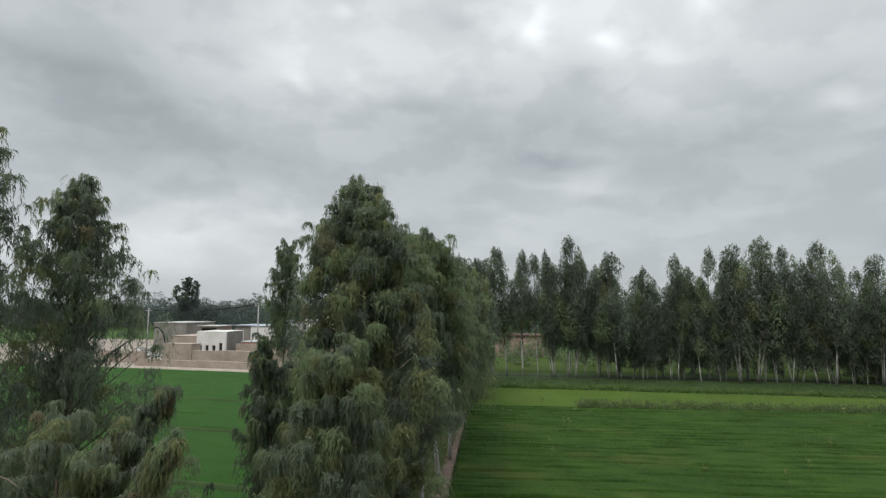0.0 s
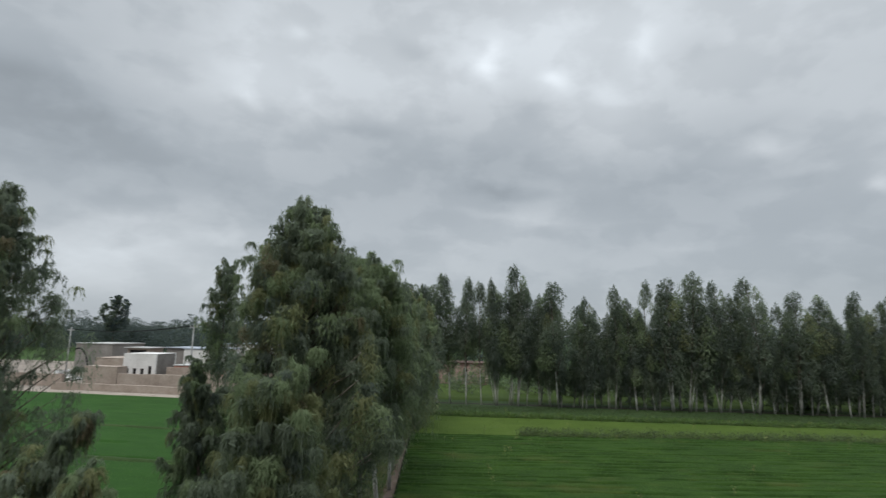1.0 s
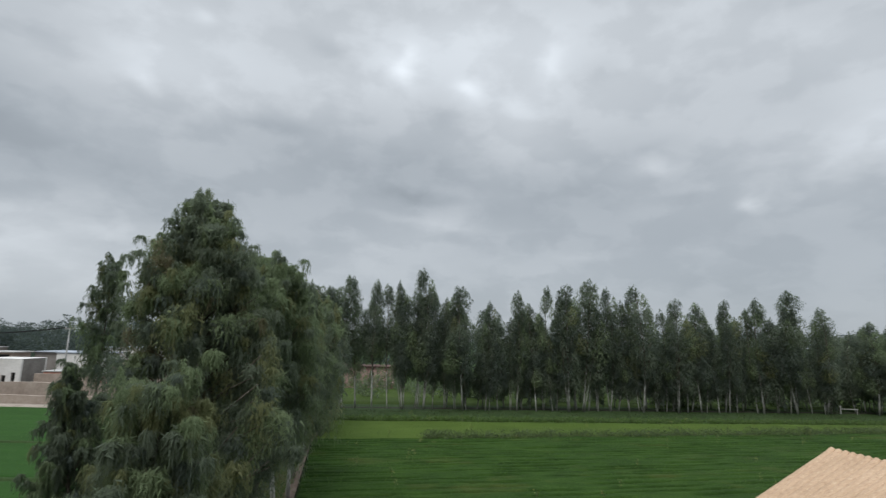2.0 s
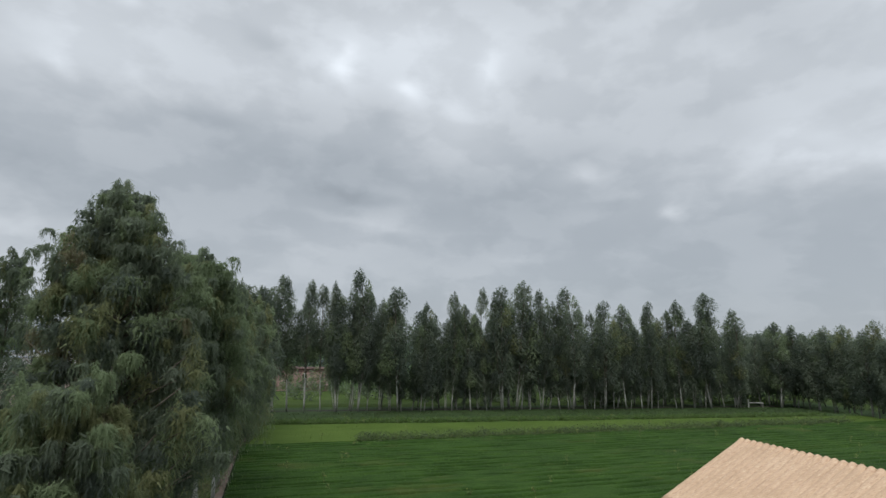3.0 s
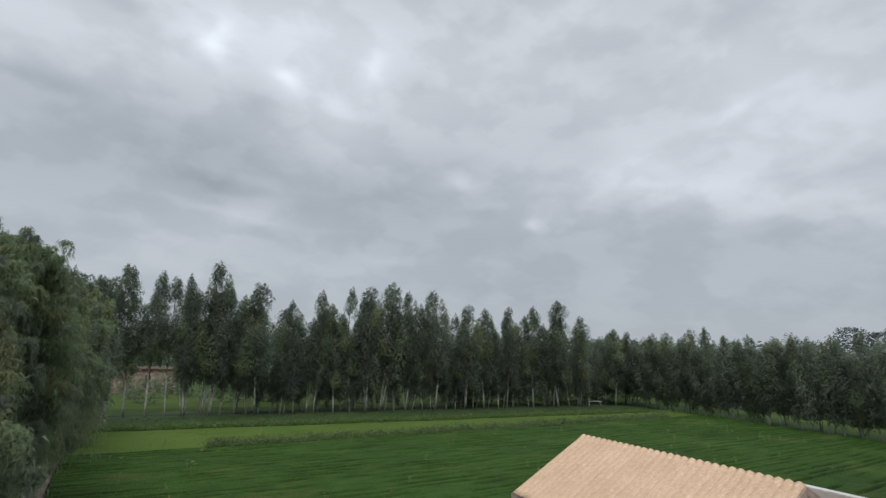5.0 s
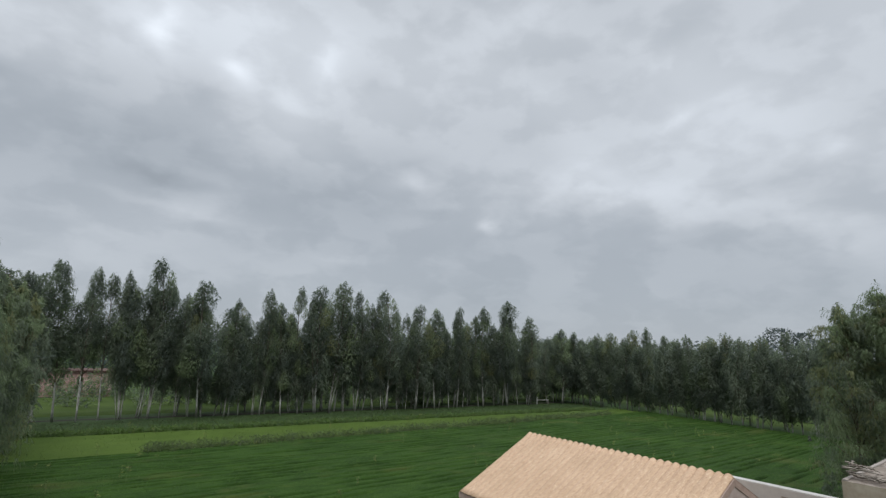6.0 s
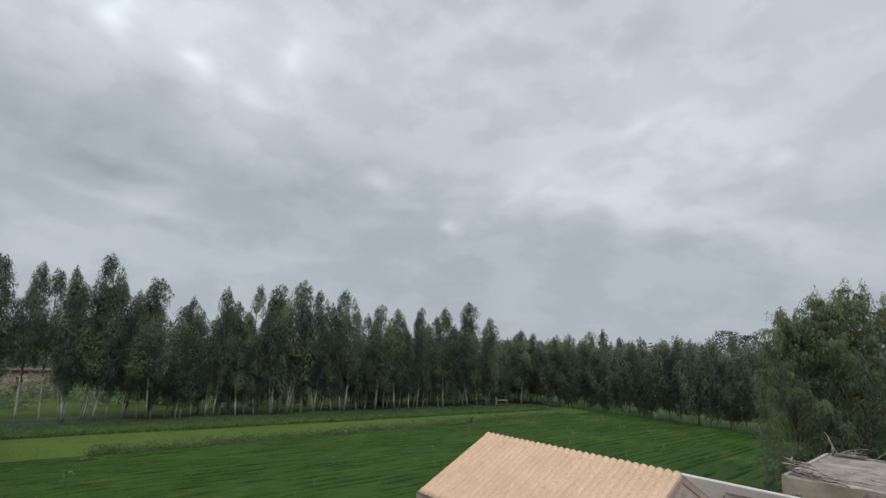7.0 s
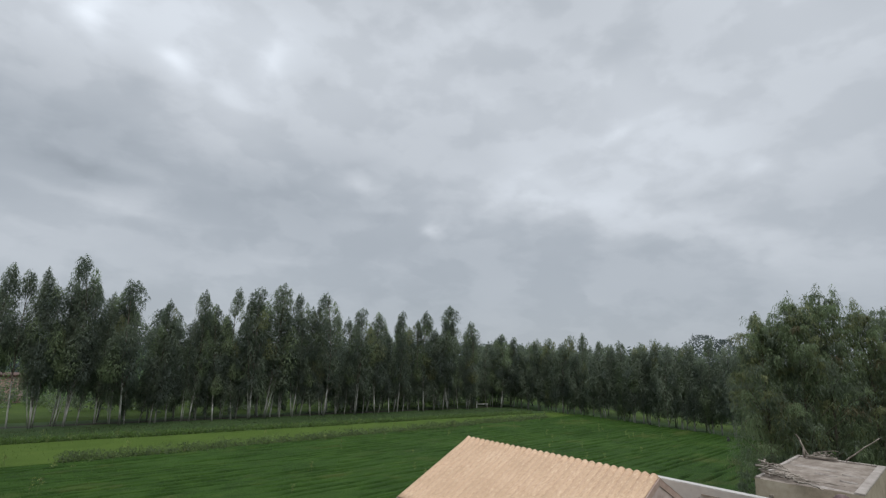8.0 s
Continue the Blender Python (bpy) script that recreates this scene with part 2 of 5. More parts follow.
GREY_WALL = rough_paint("cement_and_shade_grey", ((0.15, 0.137, 0.125), (0.205, 0.19, 0.175), (0.26, 0.245, 0.23)), 4.0, 0.5)
WHITE_WALL = rough_paint("limewash", ((0.50, 0.475, 0.455), (0.64, 0.62, 0.60), (0.74, 0.72, 0.70)), 5.0, 0.4)
ROOF_EDGE = rough_paint("pale_roof_screed", ((0.3, 0.295, 0.285), (0.38, 0.375, 0.365), (0.46, 0.455, 0.445)), 4.0, 0.5)
TIN = rough_paint("blue_grey_tin", ((0.22, 0.245, 0.285), (0.31, 0.34, 0.385), (0.4, 0.43, 0.47)), 3.0, 0.6, 0.5)
BRICK = rough_paint("fired_brick", ((0.28, 0.12, 0.085), (0.42, 0.20, 0.15), (0.55, 0.32, 0.26)), 7.0, 1.1)
PINK = rough_paint("worn_pink_plaster", ((0.17, 0.10, 0.088), (0.36, 0.235, 0.212), (0.52, 0.39, 0.365)), 3.0, 0.9)
RED_ROOF = rough_paint("red_brown_roof", ((0.05, 0.03, 0.025), (0.08, 0.046, 0.038), (0.12, 0.072, 0.06)), 5.0, 1.2)
DARK = rough_paint("dark_interior", ((0.012, 0.012, 0.012), (0.018, 0.018, 0.018), (0.028, 0.027, 0.026)))
CONCRETE = rough_paint("weathered_concrete", ((0.105, 0.082, 0.066), (0.19, 0.156, 0.128), (0.30, 0.262, 0.226)), 6.0, 1.6, 0.9, 0.4, 0.012)
PLASTER = rough_paint("buff_plaster", ((0.22, 0.18, 0.14), (0.29, 0.245, 0.195), (0.35, 0.305, 0.25)), 9.0, 1.1)
PARAPET = rough_paint("off_white_paint", ((0.31, 0.29, 0.268), (0.38, 0.36, 0.336), (0.435, 0.415, 0.392)), 8.0, 0.9, 0.7)
FASCIA = rough_paint("dusty_pink_paint", ((0.22, 0.145, 0.115), (0.36, 0.26, 0.215), (0.44, 0.335, 0.285)), 8.0, 1.4)
POLE = rough_paint("pole_concrete", ((0.24, 0.235, 0.235), (0.32, 0.315, 0.31), (0.40, 0.395, 0.39)), 6.0, 1.0)
ROOF_CRUST = rough_paint("worn_lime_crust", ((0.19, 0.16, 0.137), (0.265, 0.232, 0.205), (0.34, 0.305, 0.275)), 9.0, 2.0)
HUT_WALL = rough_paint("stained_buff_plaster", ((0.21, 0.17, 0.125), (0.33, 0.275, 0.21), (0.42, 0.36, 0.285)), 7.0, 0.8)
GABLE = rough_paint("grey_pink_plaster", ((0.19, 0.13, 0.105), (0.40, 0.315, 0.28), (0.45, 0.365, 0.33)), 6.0, 3.0)
LIMEWASH_WALL = rough_paint("fresh_limewash", ((0.28, 0.275, 0.26), (0.37, 0.365, 0.35), (0.44, 0.435, 0.42)), 6.0, 1.0)
BASKET = rough_paint("brown_wicker", ((0.06, 0.04, 0.04), (0.1, 0.068, 0.066), (0.15, 0.11, 0.105)), 30.0, 4.0)
WOOD = rough_paint("dry_wood", ((0.10, 0.083, 0.068), (0.21, 0.18, 0.15), (0.38, 0.335, 0.285)), 14.0, 3.0)


def tile_paint():
    m, n = material("buff_roof_tile")
    at = place(n)
    own = n.add("ShaderNodeObjectInfo").outputs["Random"]
    wide = n.noise(at, 1.3, 5.0, 0.6).outputs["Fac"]
    fine = n.noise(n.vmath("MULTIPLY", at, (2.0, 5.0, 2.0)), 9.0, 5.0, 0.65).outputs["Fac"]
    fleck = n.noise(n.vmath("MULTIPLY", at, (3.0, 9.0, 5.0)), 4.2, 3.0, 0.6).outputs["Fac"]
    f = n.math("ADD", n.math("MULTIPLY", own, 0.06), n.math("ADD", n.math("MULTIPLY", wide, 0.5), n.math("MULTIPLY", fine, 0.40)))
    c = n.ramp(f, [(0.36, (0.39, 0.262, 0.165)), (0.52, (0.46, 0.314, 0.203)), (0.72, (0.515, 0.368, 0.25))])
    c = n.mix(n.range(fleck, 0.54, 0.66, 0.0, 0.75), c, (0.33, 0.205, 0.125))
    c = n.mix(n.range(fleck, 0.43, 0.32, 0.0, 0.55), c, (0.57, 0.445, 0.31))
    return finish(m, n, c, 0.72, fine, 0.25, 0.006, 0.3)


TILE = tile_paint()


# ------------------------------------------------------------------ mesh helpers
def part(name, data, mat, parent=None, label=""):
    """One mesh object out of a bmesh or of (verts, faces), under a thing or a part."""
    me = bpy.data.meshes.new(name)
    if isinstance(data, bmesh.types.BMesh):
        bmesh.ops.recalc_face_normals(data, faces=data.faces)
        data.to_mesh(me)
        data.free()
    else:
        me.from_pydata(*([data[0], [], data[1]]))
    for x in mat if isinstance(mat, (list, tuple)) else [mat]:
        me.materials.append(x)
    ob = new(name, me)
    if parent is not None:
        ob.parent = parent
    return tagged(ob, label) if label else ob


def base(name, label, category, m=None, group="", kind=""):
    ob = new(name)
    ob.empty_display_size = 0.3
    if m is not None:
        ob.matrix_basis = m
    return tagged(ob, label, category, group, kind)


def box(bm, x0, x1, y0, y1, z0, z1, bevel=0.0):
    r = bmesh.ops.create_cube(bm, size=1.0)
    for v in r["verts"]:
        v.co = Vector(((x0 + x1) / 2 + v.co.x * (x1 - x0), (y0 + y1) / 2 + v.co.y * (y1 - y0), (z0 + z1) / 2 + v.co.z * (z1 - z0)))
    if bevel:
        edges = list({e for v in r["verts"] for e in v.link_edges})
        bmesh.ops.bevel(bm, geom=edges, offset=bevel, segments=2, affect="EDGES")
    return bm


def block(*sizes, bevel=0.0):
    return box(bmesh.new(), *sizes, bevel=bevel)


def tubes(paths, sides=6):
    """Tapered tubes: paths of (points, radii), all in one mesh."""
    verts, faces = [], []
    for pts, radii in paths:
        pts = [Vector(p) for p in pts]
        first = len(verts)
        for i, (p, r) in enumerate(zip(pts, radii)):
            d = (pts[min(i + 1, len(pts) - 1)] - pts[max(i - 1, 0)]).normalized()
            u = d.cross(Vector((0.31, 0.95, 0.02)) if abs(d.y) < 0.9 else Vector((1, 0, 0))).normalized()
            w = d.cross(u)
            for k in range(sides):
                a = 2 * math.pi * k / sides
                verts.append(p + (math.cos(a) * u + math.sin(a) * w) * float(r))
        for i in range(len(pts) - 1):
            for k in range(sides):
                a, b = first + i * sides + k, first + i * sides + (k + 1) % sides
                faces.append((a, b, b + sides, a + sides))
        faces.append(tuple(first + (len(pts) - 1) * sides + k for k in range(sides)))
        faces.append(tuple(first + k for k in reversed(range(sides))))
    return verts, faces


def smooth(ob):
    ob.data.polygons.foreach_set("use_smooth", [True] * len(ob.data.polygons))
    return ob


def leaf_mesh(name, verts, mats, index, parent=None, label=""):
    """A mesh of loose leaves from an array (n, corners, 3), with a material index for each."""
    n, k = verts.shape[:2]
    me = bpy.data.meshes.new(name)
    me.vertices.add(k * n), me.loops.add(k * n), me.polygons.add(n)
    me.vertices.foreach_set("co", np.ascontiguousarray(verts, dtype=np.float32).ravel())
    me.loops.foreach_set("vertex_index", np.arange(k * n, dtype=np.int32))
    me.polygons.foreach_set("loop_start", np.arange(0, k * n, k, dtype=np.int32))
    me.polygons.foreach_set("material_index", np.asarray(index, dtype=np.int32))
    for x in mats:
        me.materials.append(x)
    me.update(calc_edges=True)
    ob = new(name, me)
    if parent is not None:
        ob.parent = parent
    return tagged(ob, label) if label else ob


def leaves_at(rng, at, way, length, width, face=None, loose=0.45):
    """Narrow pointed leaves from their stalks at `at` along `way`, their blades turned towards `face` where it is given."""
    n = len(at)
    way = way / np.linalg.norm(way, axis=1, keepdims=True)
    turn = rng.normal(size=(n, 3))
    if face is not None:
        turn = face / np.linalg.norm(face, axis=1, keepdims=True) + loose * turn
    side = np.cross(way, turn)
    side /= np.linalg.norm(side, axis=1, keepdims=True)
    L = length * rng.uniform(0.65, 1.3, (n, 1))
    W = width * rng.uniform(0.7, 1.2, (n, 1)) / 2
    return np.stack([at + side * W, at + way * L, at - side * W], axis=1)


# ------------------------------------------------------------------ trees
def mop(rng, centre, radius, strands, per, droop, length, width):
    """A clump of hanging twigs: they rise out of the branch end, arch over and hang down, leafy all along."""
    a = rng.uniform(0, 2 * math.pi, strands)
    out = np.stack([np.cos(a), np.sin(a), np.zeros(strands)], 1)
    reach = radius * rng.uniform(0.25, 1.0, strands) ** 0.7
    fall = droop * rng.uniform(0.45, 1.25, strands)
    lift = radius * rng.uniform(0.1, 0.75, strands)
    s = (np.arange(per) + 0.5) / per
    s = np.clip(s[None] + rng.uniform(-0.5, 0.5, (strands, per)) / per, 0, 1)
    h = reach[:, None] * np.sin(np.minimum(s * 1.25, 1.0) * math.pi / 2)
    z = lift[:, None] * np.sin(s * math.pi * 0.75) - fall[:, None] * np.maximum(s - 0.22, 0) ** 1.35
    at = centre + out[:, None] * h[..., None] + np.stack([np.zeros_like(z), np.zeros_like(z), z], -1)
    at += rng.normal(scale=radius * 0.075, size=at.shape)
    way = np.array([0, 0, -1.0]) * (0.45 + 0.9 * s[..., None]) + out[:, None] * (0.65 - 0.5 * s[..., None]) + rng.normal(scale=0.25, size=at.shape)
    face = out[:, None] * (0.5 + 0.5 * s[..., None]) + np.array([0, 0, 1.0]) * (1.15 - 1.1 * s[..., None])
    return leaves_at(rng, at.reshape(-1, 3), way.reshape(-1, 3), length, width, face.reshape(-1, 3))


def tuft(rng, centre, radius, count, length, width):
    """A leafy tuft, taller than wide and drawn to a point above, its leaves hanging every way."""
    d = rng.normal(size=(count, 3))
    d /= np.linalg.norm(d, axis=1, keepdims=True)
    p = d * rng.uniform(0.3, 1.0, (count, 1)) ** 0.6 * np.array([0.9, 0.9, 2.1]) * radius
    rise = np.clip(p[:, 2] / (2.1 * radius), 0, 1)
    p[:, :2] *= (1 - 0.72 * rise ** 1.1)[:, None]
    way = np.array([0, 0, -1.0]) + 0.4 * d + rng.normal(scale=0.35, size=(count, 3))
    return leaves_at(rng, centre + p, way, length, width, d + np.array([0, 0, 0.35]))


def tree_shape(seed, height, crown_from, spread, limbs, clump, droop, lean=(0.0, 0.0), profile="cone", fork=3, ragged=0.15, taper=0.43, thin_top=0.6):
    """Trunk and limb paths and the clump centres of a gum tree with its foot at the origin."""
    rng = np.random.default_rng(seed)
    phase = rng.uniform(0, 6.28, 4)

    def axis(z):
        u = z / height
        return np.array([lean[0] * u + 0.10 * math.sin(3.1 * u + phase[0]) * u, lean[1] * u + 0.10 * math.sin(2.7 * u + phase[1]) * u, z])

    def wide(u):
        if profile == "cone":
            return spread * min(1.0, 0.64 + 0.75 * u) * (1 - u) ** taper
        return spread * math.sqrt(max(0.02, 1 - (2 * u - 0.85) ** 2)) * (0.75 + 0.25 * u)

    radius = (0.004 * height + 0.006 + 0.018 * spread)
    zs = np.linspace(0, height * 0.97, 9)
    trunk = ([axis(z) for z in zs], [radius * (1.25 if i == 0 else 1.0) * (1 - 0.9 * z / height) + 0.008 for i, z in enumerate(zs)])
    paths, clumps = [], []
    for i in range(limbs):
        u = (i + rng.uniform(0.1, 0.9)) / limbs
        z = crown_from + (height - crown_from) * u
        start = axis(max(0.4 * crown_from, z - (0.45 + 0.6 * rng.random()) * (0.2 + wide(u))))
        a = i * 2.399 + rng.uniform(-0.5, 0.5)
        uneven = 0.92 + ragged * math.sin(2 * a + phase[2] + 5 * u) * math.sin(7 * u + phase[3]) + rng.uniform(-0.6, 0.6) * ragged
        r = max(0.12, wide(u) * uneven)
        end = axis(z) + np.array([math.cos(a) * r, math.sin(a) * r, rng.uniform(-0.1, 0.25)])
        mid = (start + end) / 2 + np.array([0, 0, 0.12 * r])
        thick = 0.006 + 0.009 * r
        paths.append(([start, mid, end], [thick * 1.5, thick, thick * 0.35]))
        for k in range(fork):
            f = 1.0 - 0.30 * k + rng.uniform(-0.08, 0.05)
            c = start + (end - start) * f + np.array([rng.normal(0, 0.14 * r), rng.normal(0, 0.14 * r), 0.10 * r + rng.normal(0, 0.10)])
            clumps.append((c, clump * rng.uniform(0.65, 1.3) * (1 - thin_top * u), droop * rng.uniform(0.6, 1.35) * (1 - 0.5 * u), u, k))
        if u > 0.6:  # fine tips round the top
            for k in range(3):
                f = rng.uniform(0.7, 1.15)
                c = start + (end - start) * f + rng.normal(0, 0.16 * r + 0.06, 3) + np.array([0, 0, 0.12])
                clumps.append((c, clump * rng.uniform(0.25, 0.5), droop * rng.uniform(0.25, 0.5), u, 3))
    clumps.append((axis(height - 0.25 * clump), clump * 0.28, droop * 0.4, 1.0, 0))
    return trunk, paths, clumps


def build_tree(name, label, seed, height, crown_from, spread, limbs, clump, droop, strands, per, leaf, mats, shares,
               m=None, bark=BARK, sides=8, lean=(0.0, 0.0), profile="cone", fork=3, group="", ragged=0.15, tufts=0.0, taper=0.43, thin_top=0.6, hearts=True):
    """A gum tree: trunk, limbs and a crown of hanging leaf clumps. shares: how often each leaf colour comes."""
    rng = np.random.default_rng(seed + 100)
    trunk, paths, clumps = tree_shape(seed, height, crown_from, spread, limbs, clump, droop, lean, profile, fork, ragged, taper, thin_top)
    tree = base(name, label, "tree", m, group)
    stem = smooth(part("trunk", tubes([trunk], sides), [bark, BARK_DARK], tree))
    stem.data.polygons.foreach_set("material_index", [0 if k < 2 * sides else 1 for k in range(len(stem.data.polygons))])
    tagged(smooth(part("branchwork", tubes(paths, 4 if sides > 6 else 3), BARK_DARK, tree)), kind="stuff")
    quads, index = [], []
    weights = np.array(shares, float) / sum(shares)
    leaf = (leaf[0] * 1.05, leaf[1] * 1.1)
    for c, r, d, u, k in clumps:
        many = (1.25 if hearts else 0.95) * strands * rng.uniform(0.7, 1.3) * (0.4 if k == 3 else 1.0)
        if rng.random() < tufts:
            q = tuft(rng, c, r, max(8, int(many) * per), *leaf)
        else:
            q = mop(rng, c, r, max(3, int(many)), per, d, *leaf)
        quads.append(q)
        index.append(np.full(len(q), rng.choice(len(mats), p=weights)))
        if k < 3 and hearts:  # the leafy heart of the clump
            n = max(3, len(q) // 5)
            at = c + rng.normal(scale=0.33 * r, size=(n, 3)) + np.array([0, 0, -0.25 * r])
            q = leaves_at(rng, at, rng.normal(scale=0.6, size=(n, 3)) + np.array([0, 0, -0.8]), leaf[0] * 1.35, leaf[1] * 2.4)
            quads.append(q)
            index.append(np.full(len(q), index[-1][0]))
    leaf_mesh("crown", np.concatenate(quads), mats, np.concatenate(index), tree)
    return tree


def lobe(rng, centre, broad, tall, count, length, width):
    """One upright lobe of a crown: leaves hang over its outside, drawn in towards the top."""
    d = rng.normal(size=(count, 3))
    d /= np.linalg.norm(d, axis=1, keepdims=True)
    p = d * rng.uniform(0.35, 1.0, (count, 1)) ** 0.5 * np.array([broad, broad, tall])
    p[:, :2] *= (1 - 0.6 * np.clip(d[:, 2:], 0, 1) ** 1.3) * (1 + 0.16 * np.sin(7 * d[:, 2:] + 3 * d[:, :1]))
    way = np.array([0, 0, -0.9]) + 0.5 * d + rng.normal(scale=0.25, size=(count, 3))
    return leaves_at(rng, centre + p, way, length, width, d + np.array([0, 0, 0.45]), 0.12)


def belt_tree(name, label, seed, height, crown_from, spread, mats, shares, leaf, dense=1.0, gaps=0.25, stem=0.053, group=""):
    """A slender shelter-belt gum: a bare pale stem and a tall narrow crown of stacked lobes with gaps between them."""
    rng = np.random.default_rng(seed + 500)
    tree = base(name, label, "tree", None, group)
    bow = rng.normal(0, 0.22, 4)

    def axis(z):
        u = z / height
        return np.array([bow[0] * math.sin(3 * u) + bow[1] * u * u, bow[2] * math.sin(3 * u) + bow[3] * u * u, z])

    zs = np.linspace(0, height * 0.96, 11)
    stems = [([axis(z) for z in zs], [stem * (1.25 if k == 0 else 1.0) * (1 - 0.88 * z / height) + 0.008 for k, z in enumerate(zs)])]
    if seed % 3 == 0:  # a second, thinner stem from the same foot
        stems.append(([axis(z) + np.array([0.12 + 0.05 * z, 0.05 * z, 0]) for z in zs[:7]], [stem * 0.6 * (1 - 0.1 * k) for k in range(7)]))
    trunk = smooth(part("trunk", tubes(stems, 7), [LIMEWASH, BARK_DARK], tree))
    trunk.data.polygons.foreach_set("material_index", [int(f.center.z > 0.27 * height) for f in trunk.data.polygons])
    crown, index, limbs = [], [], []
    weights = np.array(shares, float) / sum(shares)
    z, k = crown_from, 0
    step = (height - crown_from) / 34
    while z < height - 0.5:
        u = (z - crown_from) / (height - crown_from)
        wide = spread * min(1.0, 0.72 + 0.9 * u) * (1 - u ** 4) ** 0.75
        if not (0.28 < u < 0.75 and rng.random() < gaps):
            a = k * 2.399 + rng.uniform(-0.6, 0.6)
            r = wide * rng.uniform(0.25, 0.72)
            c = axis(z) + np.array([math.cos(a) * r, math.sin(a) * r, rng.normal(0, 0.1)])
            broad = max(0.24, wide * rng.uniform(0.34, 0.58))
            tall = broad * rng.uniform(1.3, 2.0)
            n = int(dense * 310 * (broad * tall) ** 0.8) + 30
            crown.append(lobe(rng, c, broad, tall, n, *leaf))
            index.append(np.full(n, rng.choice(len(mats), p=weights)))
            foot = axis(max(0.5, z - 0.9 - 0.5 * wide))
            limbs.append(([foot, (foot + c) / 2 + np.array([0, 0, -0.08]), c], [0.030 * (1 - 0.6 * u), 0.022 * (1 - 0.6 * u), 0.010]))
            if u < 0.35 and rng.random() < 0.6:  # wisps hanging below the crown
                q = mop(rng, c - np.array([0, 0, 0.3 * tall]), 0.6 * broad, 7, 9, rng.uniform(0.8, 1.7), *leaf)
                crown.append(q)
                index.append(np.full(len(q), index[-1][0]))
        z += step * rng.uniform(0.8, 1.2)
        k += 1
    for f, broad, off in ((0.88, 0.5, 0.30), (0.91, 0.5, 0.22), (0.95, 0.36, 0.06)):
        q = lobe(rng, axis(height * f) + np.array([*rng.normal(0, off, 2), 0]), broad, broad * 1.9, int(240 * broad * dense), *leaf)
        crown.append(q)
        index.append(np.full(len(q), 0))
    tagged(smooth(part("branchwork", tubes(limbs, 3), BARK_DARK, tree)), kind="stuff")
    leaf_mesh("crown", np.concatenate(crown), mats, np.concatenate(index), tree)
    return tree


NORTH_ROW = [(-13.5, 12.2), (-10.2, 13.3), (-6.8, 12.9), (-3.7, 12.9), (-1.4, 14.3), (2.7, 12.35), (5.1, 10.8), (8.4, 12.1),
             (10.4, 10.8), (12.25, 12.7), (13.9, 12.8), (15.4, 13.5), (18.4, 12.7), (21.7, 13.0), (25.4, 11.5), (27.9, 11.2),
             (31.1, 11.6), (34.4, 11.9), (38.0, 12.8), (41.3, 11.0), (46.6, 9.6), (49.0, 9.3)]
EAST_ROW = [(63.8, 9.7), (60.5, 8.8), (57.6, 9.2), (55.1, 9.7), (52.6, 9.8), (50.3, 10.2), (47.4, 10.4), (44.7, 9.3),
            (41.3, 9.4), (39.0, 9.2), (37.1, 9.6), (34.0, 9.3), (31.2, 9.6), (28.3, 9.2), (25.0, 9.5), (21.5, 9.4)]


def belt_line(x):
    return 55.4 + 0.08 * x


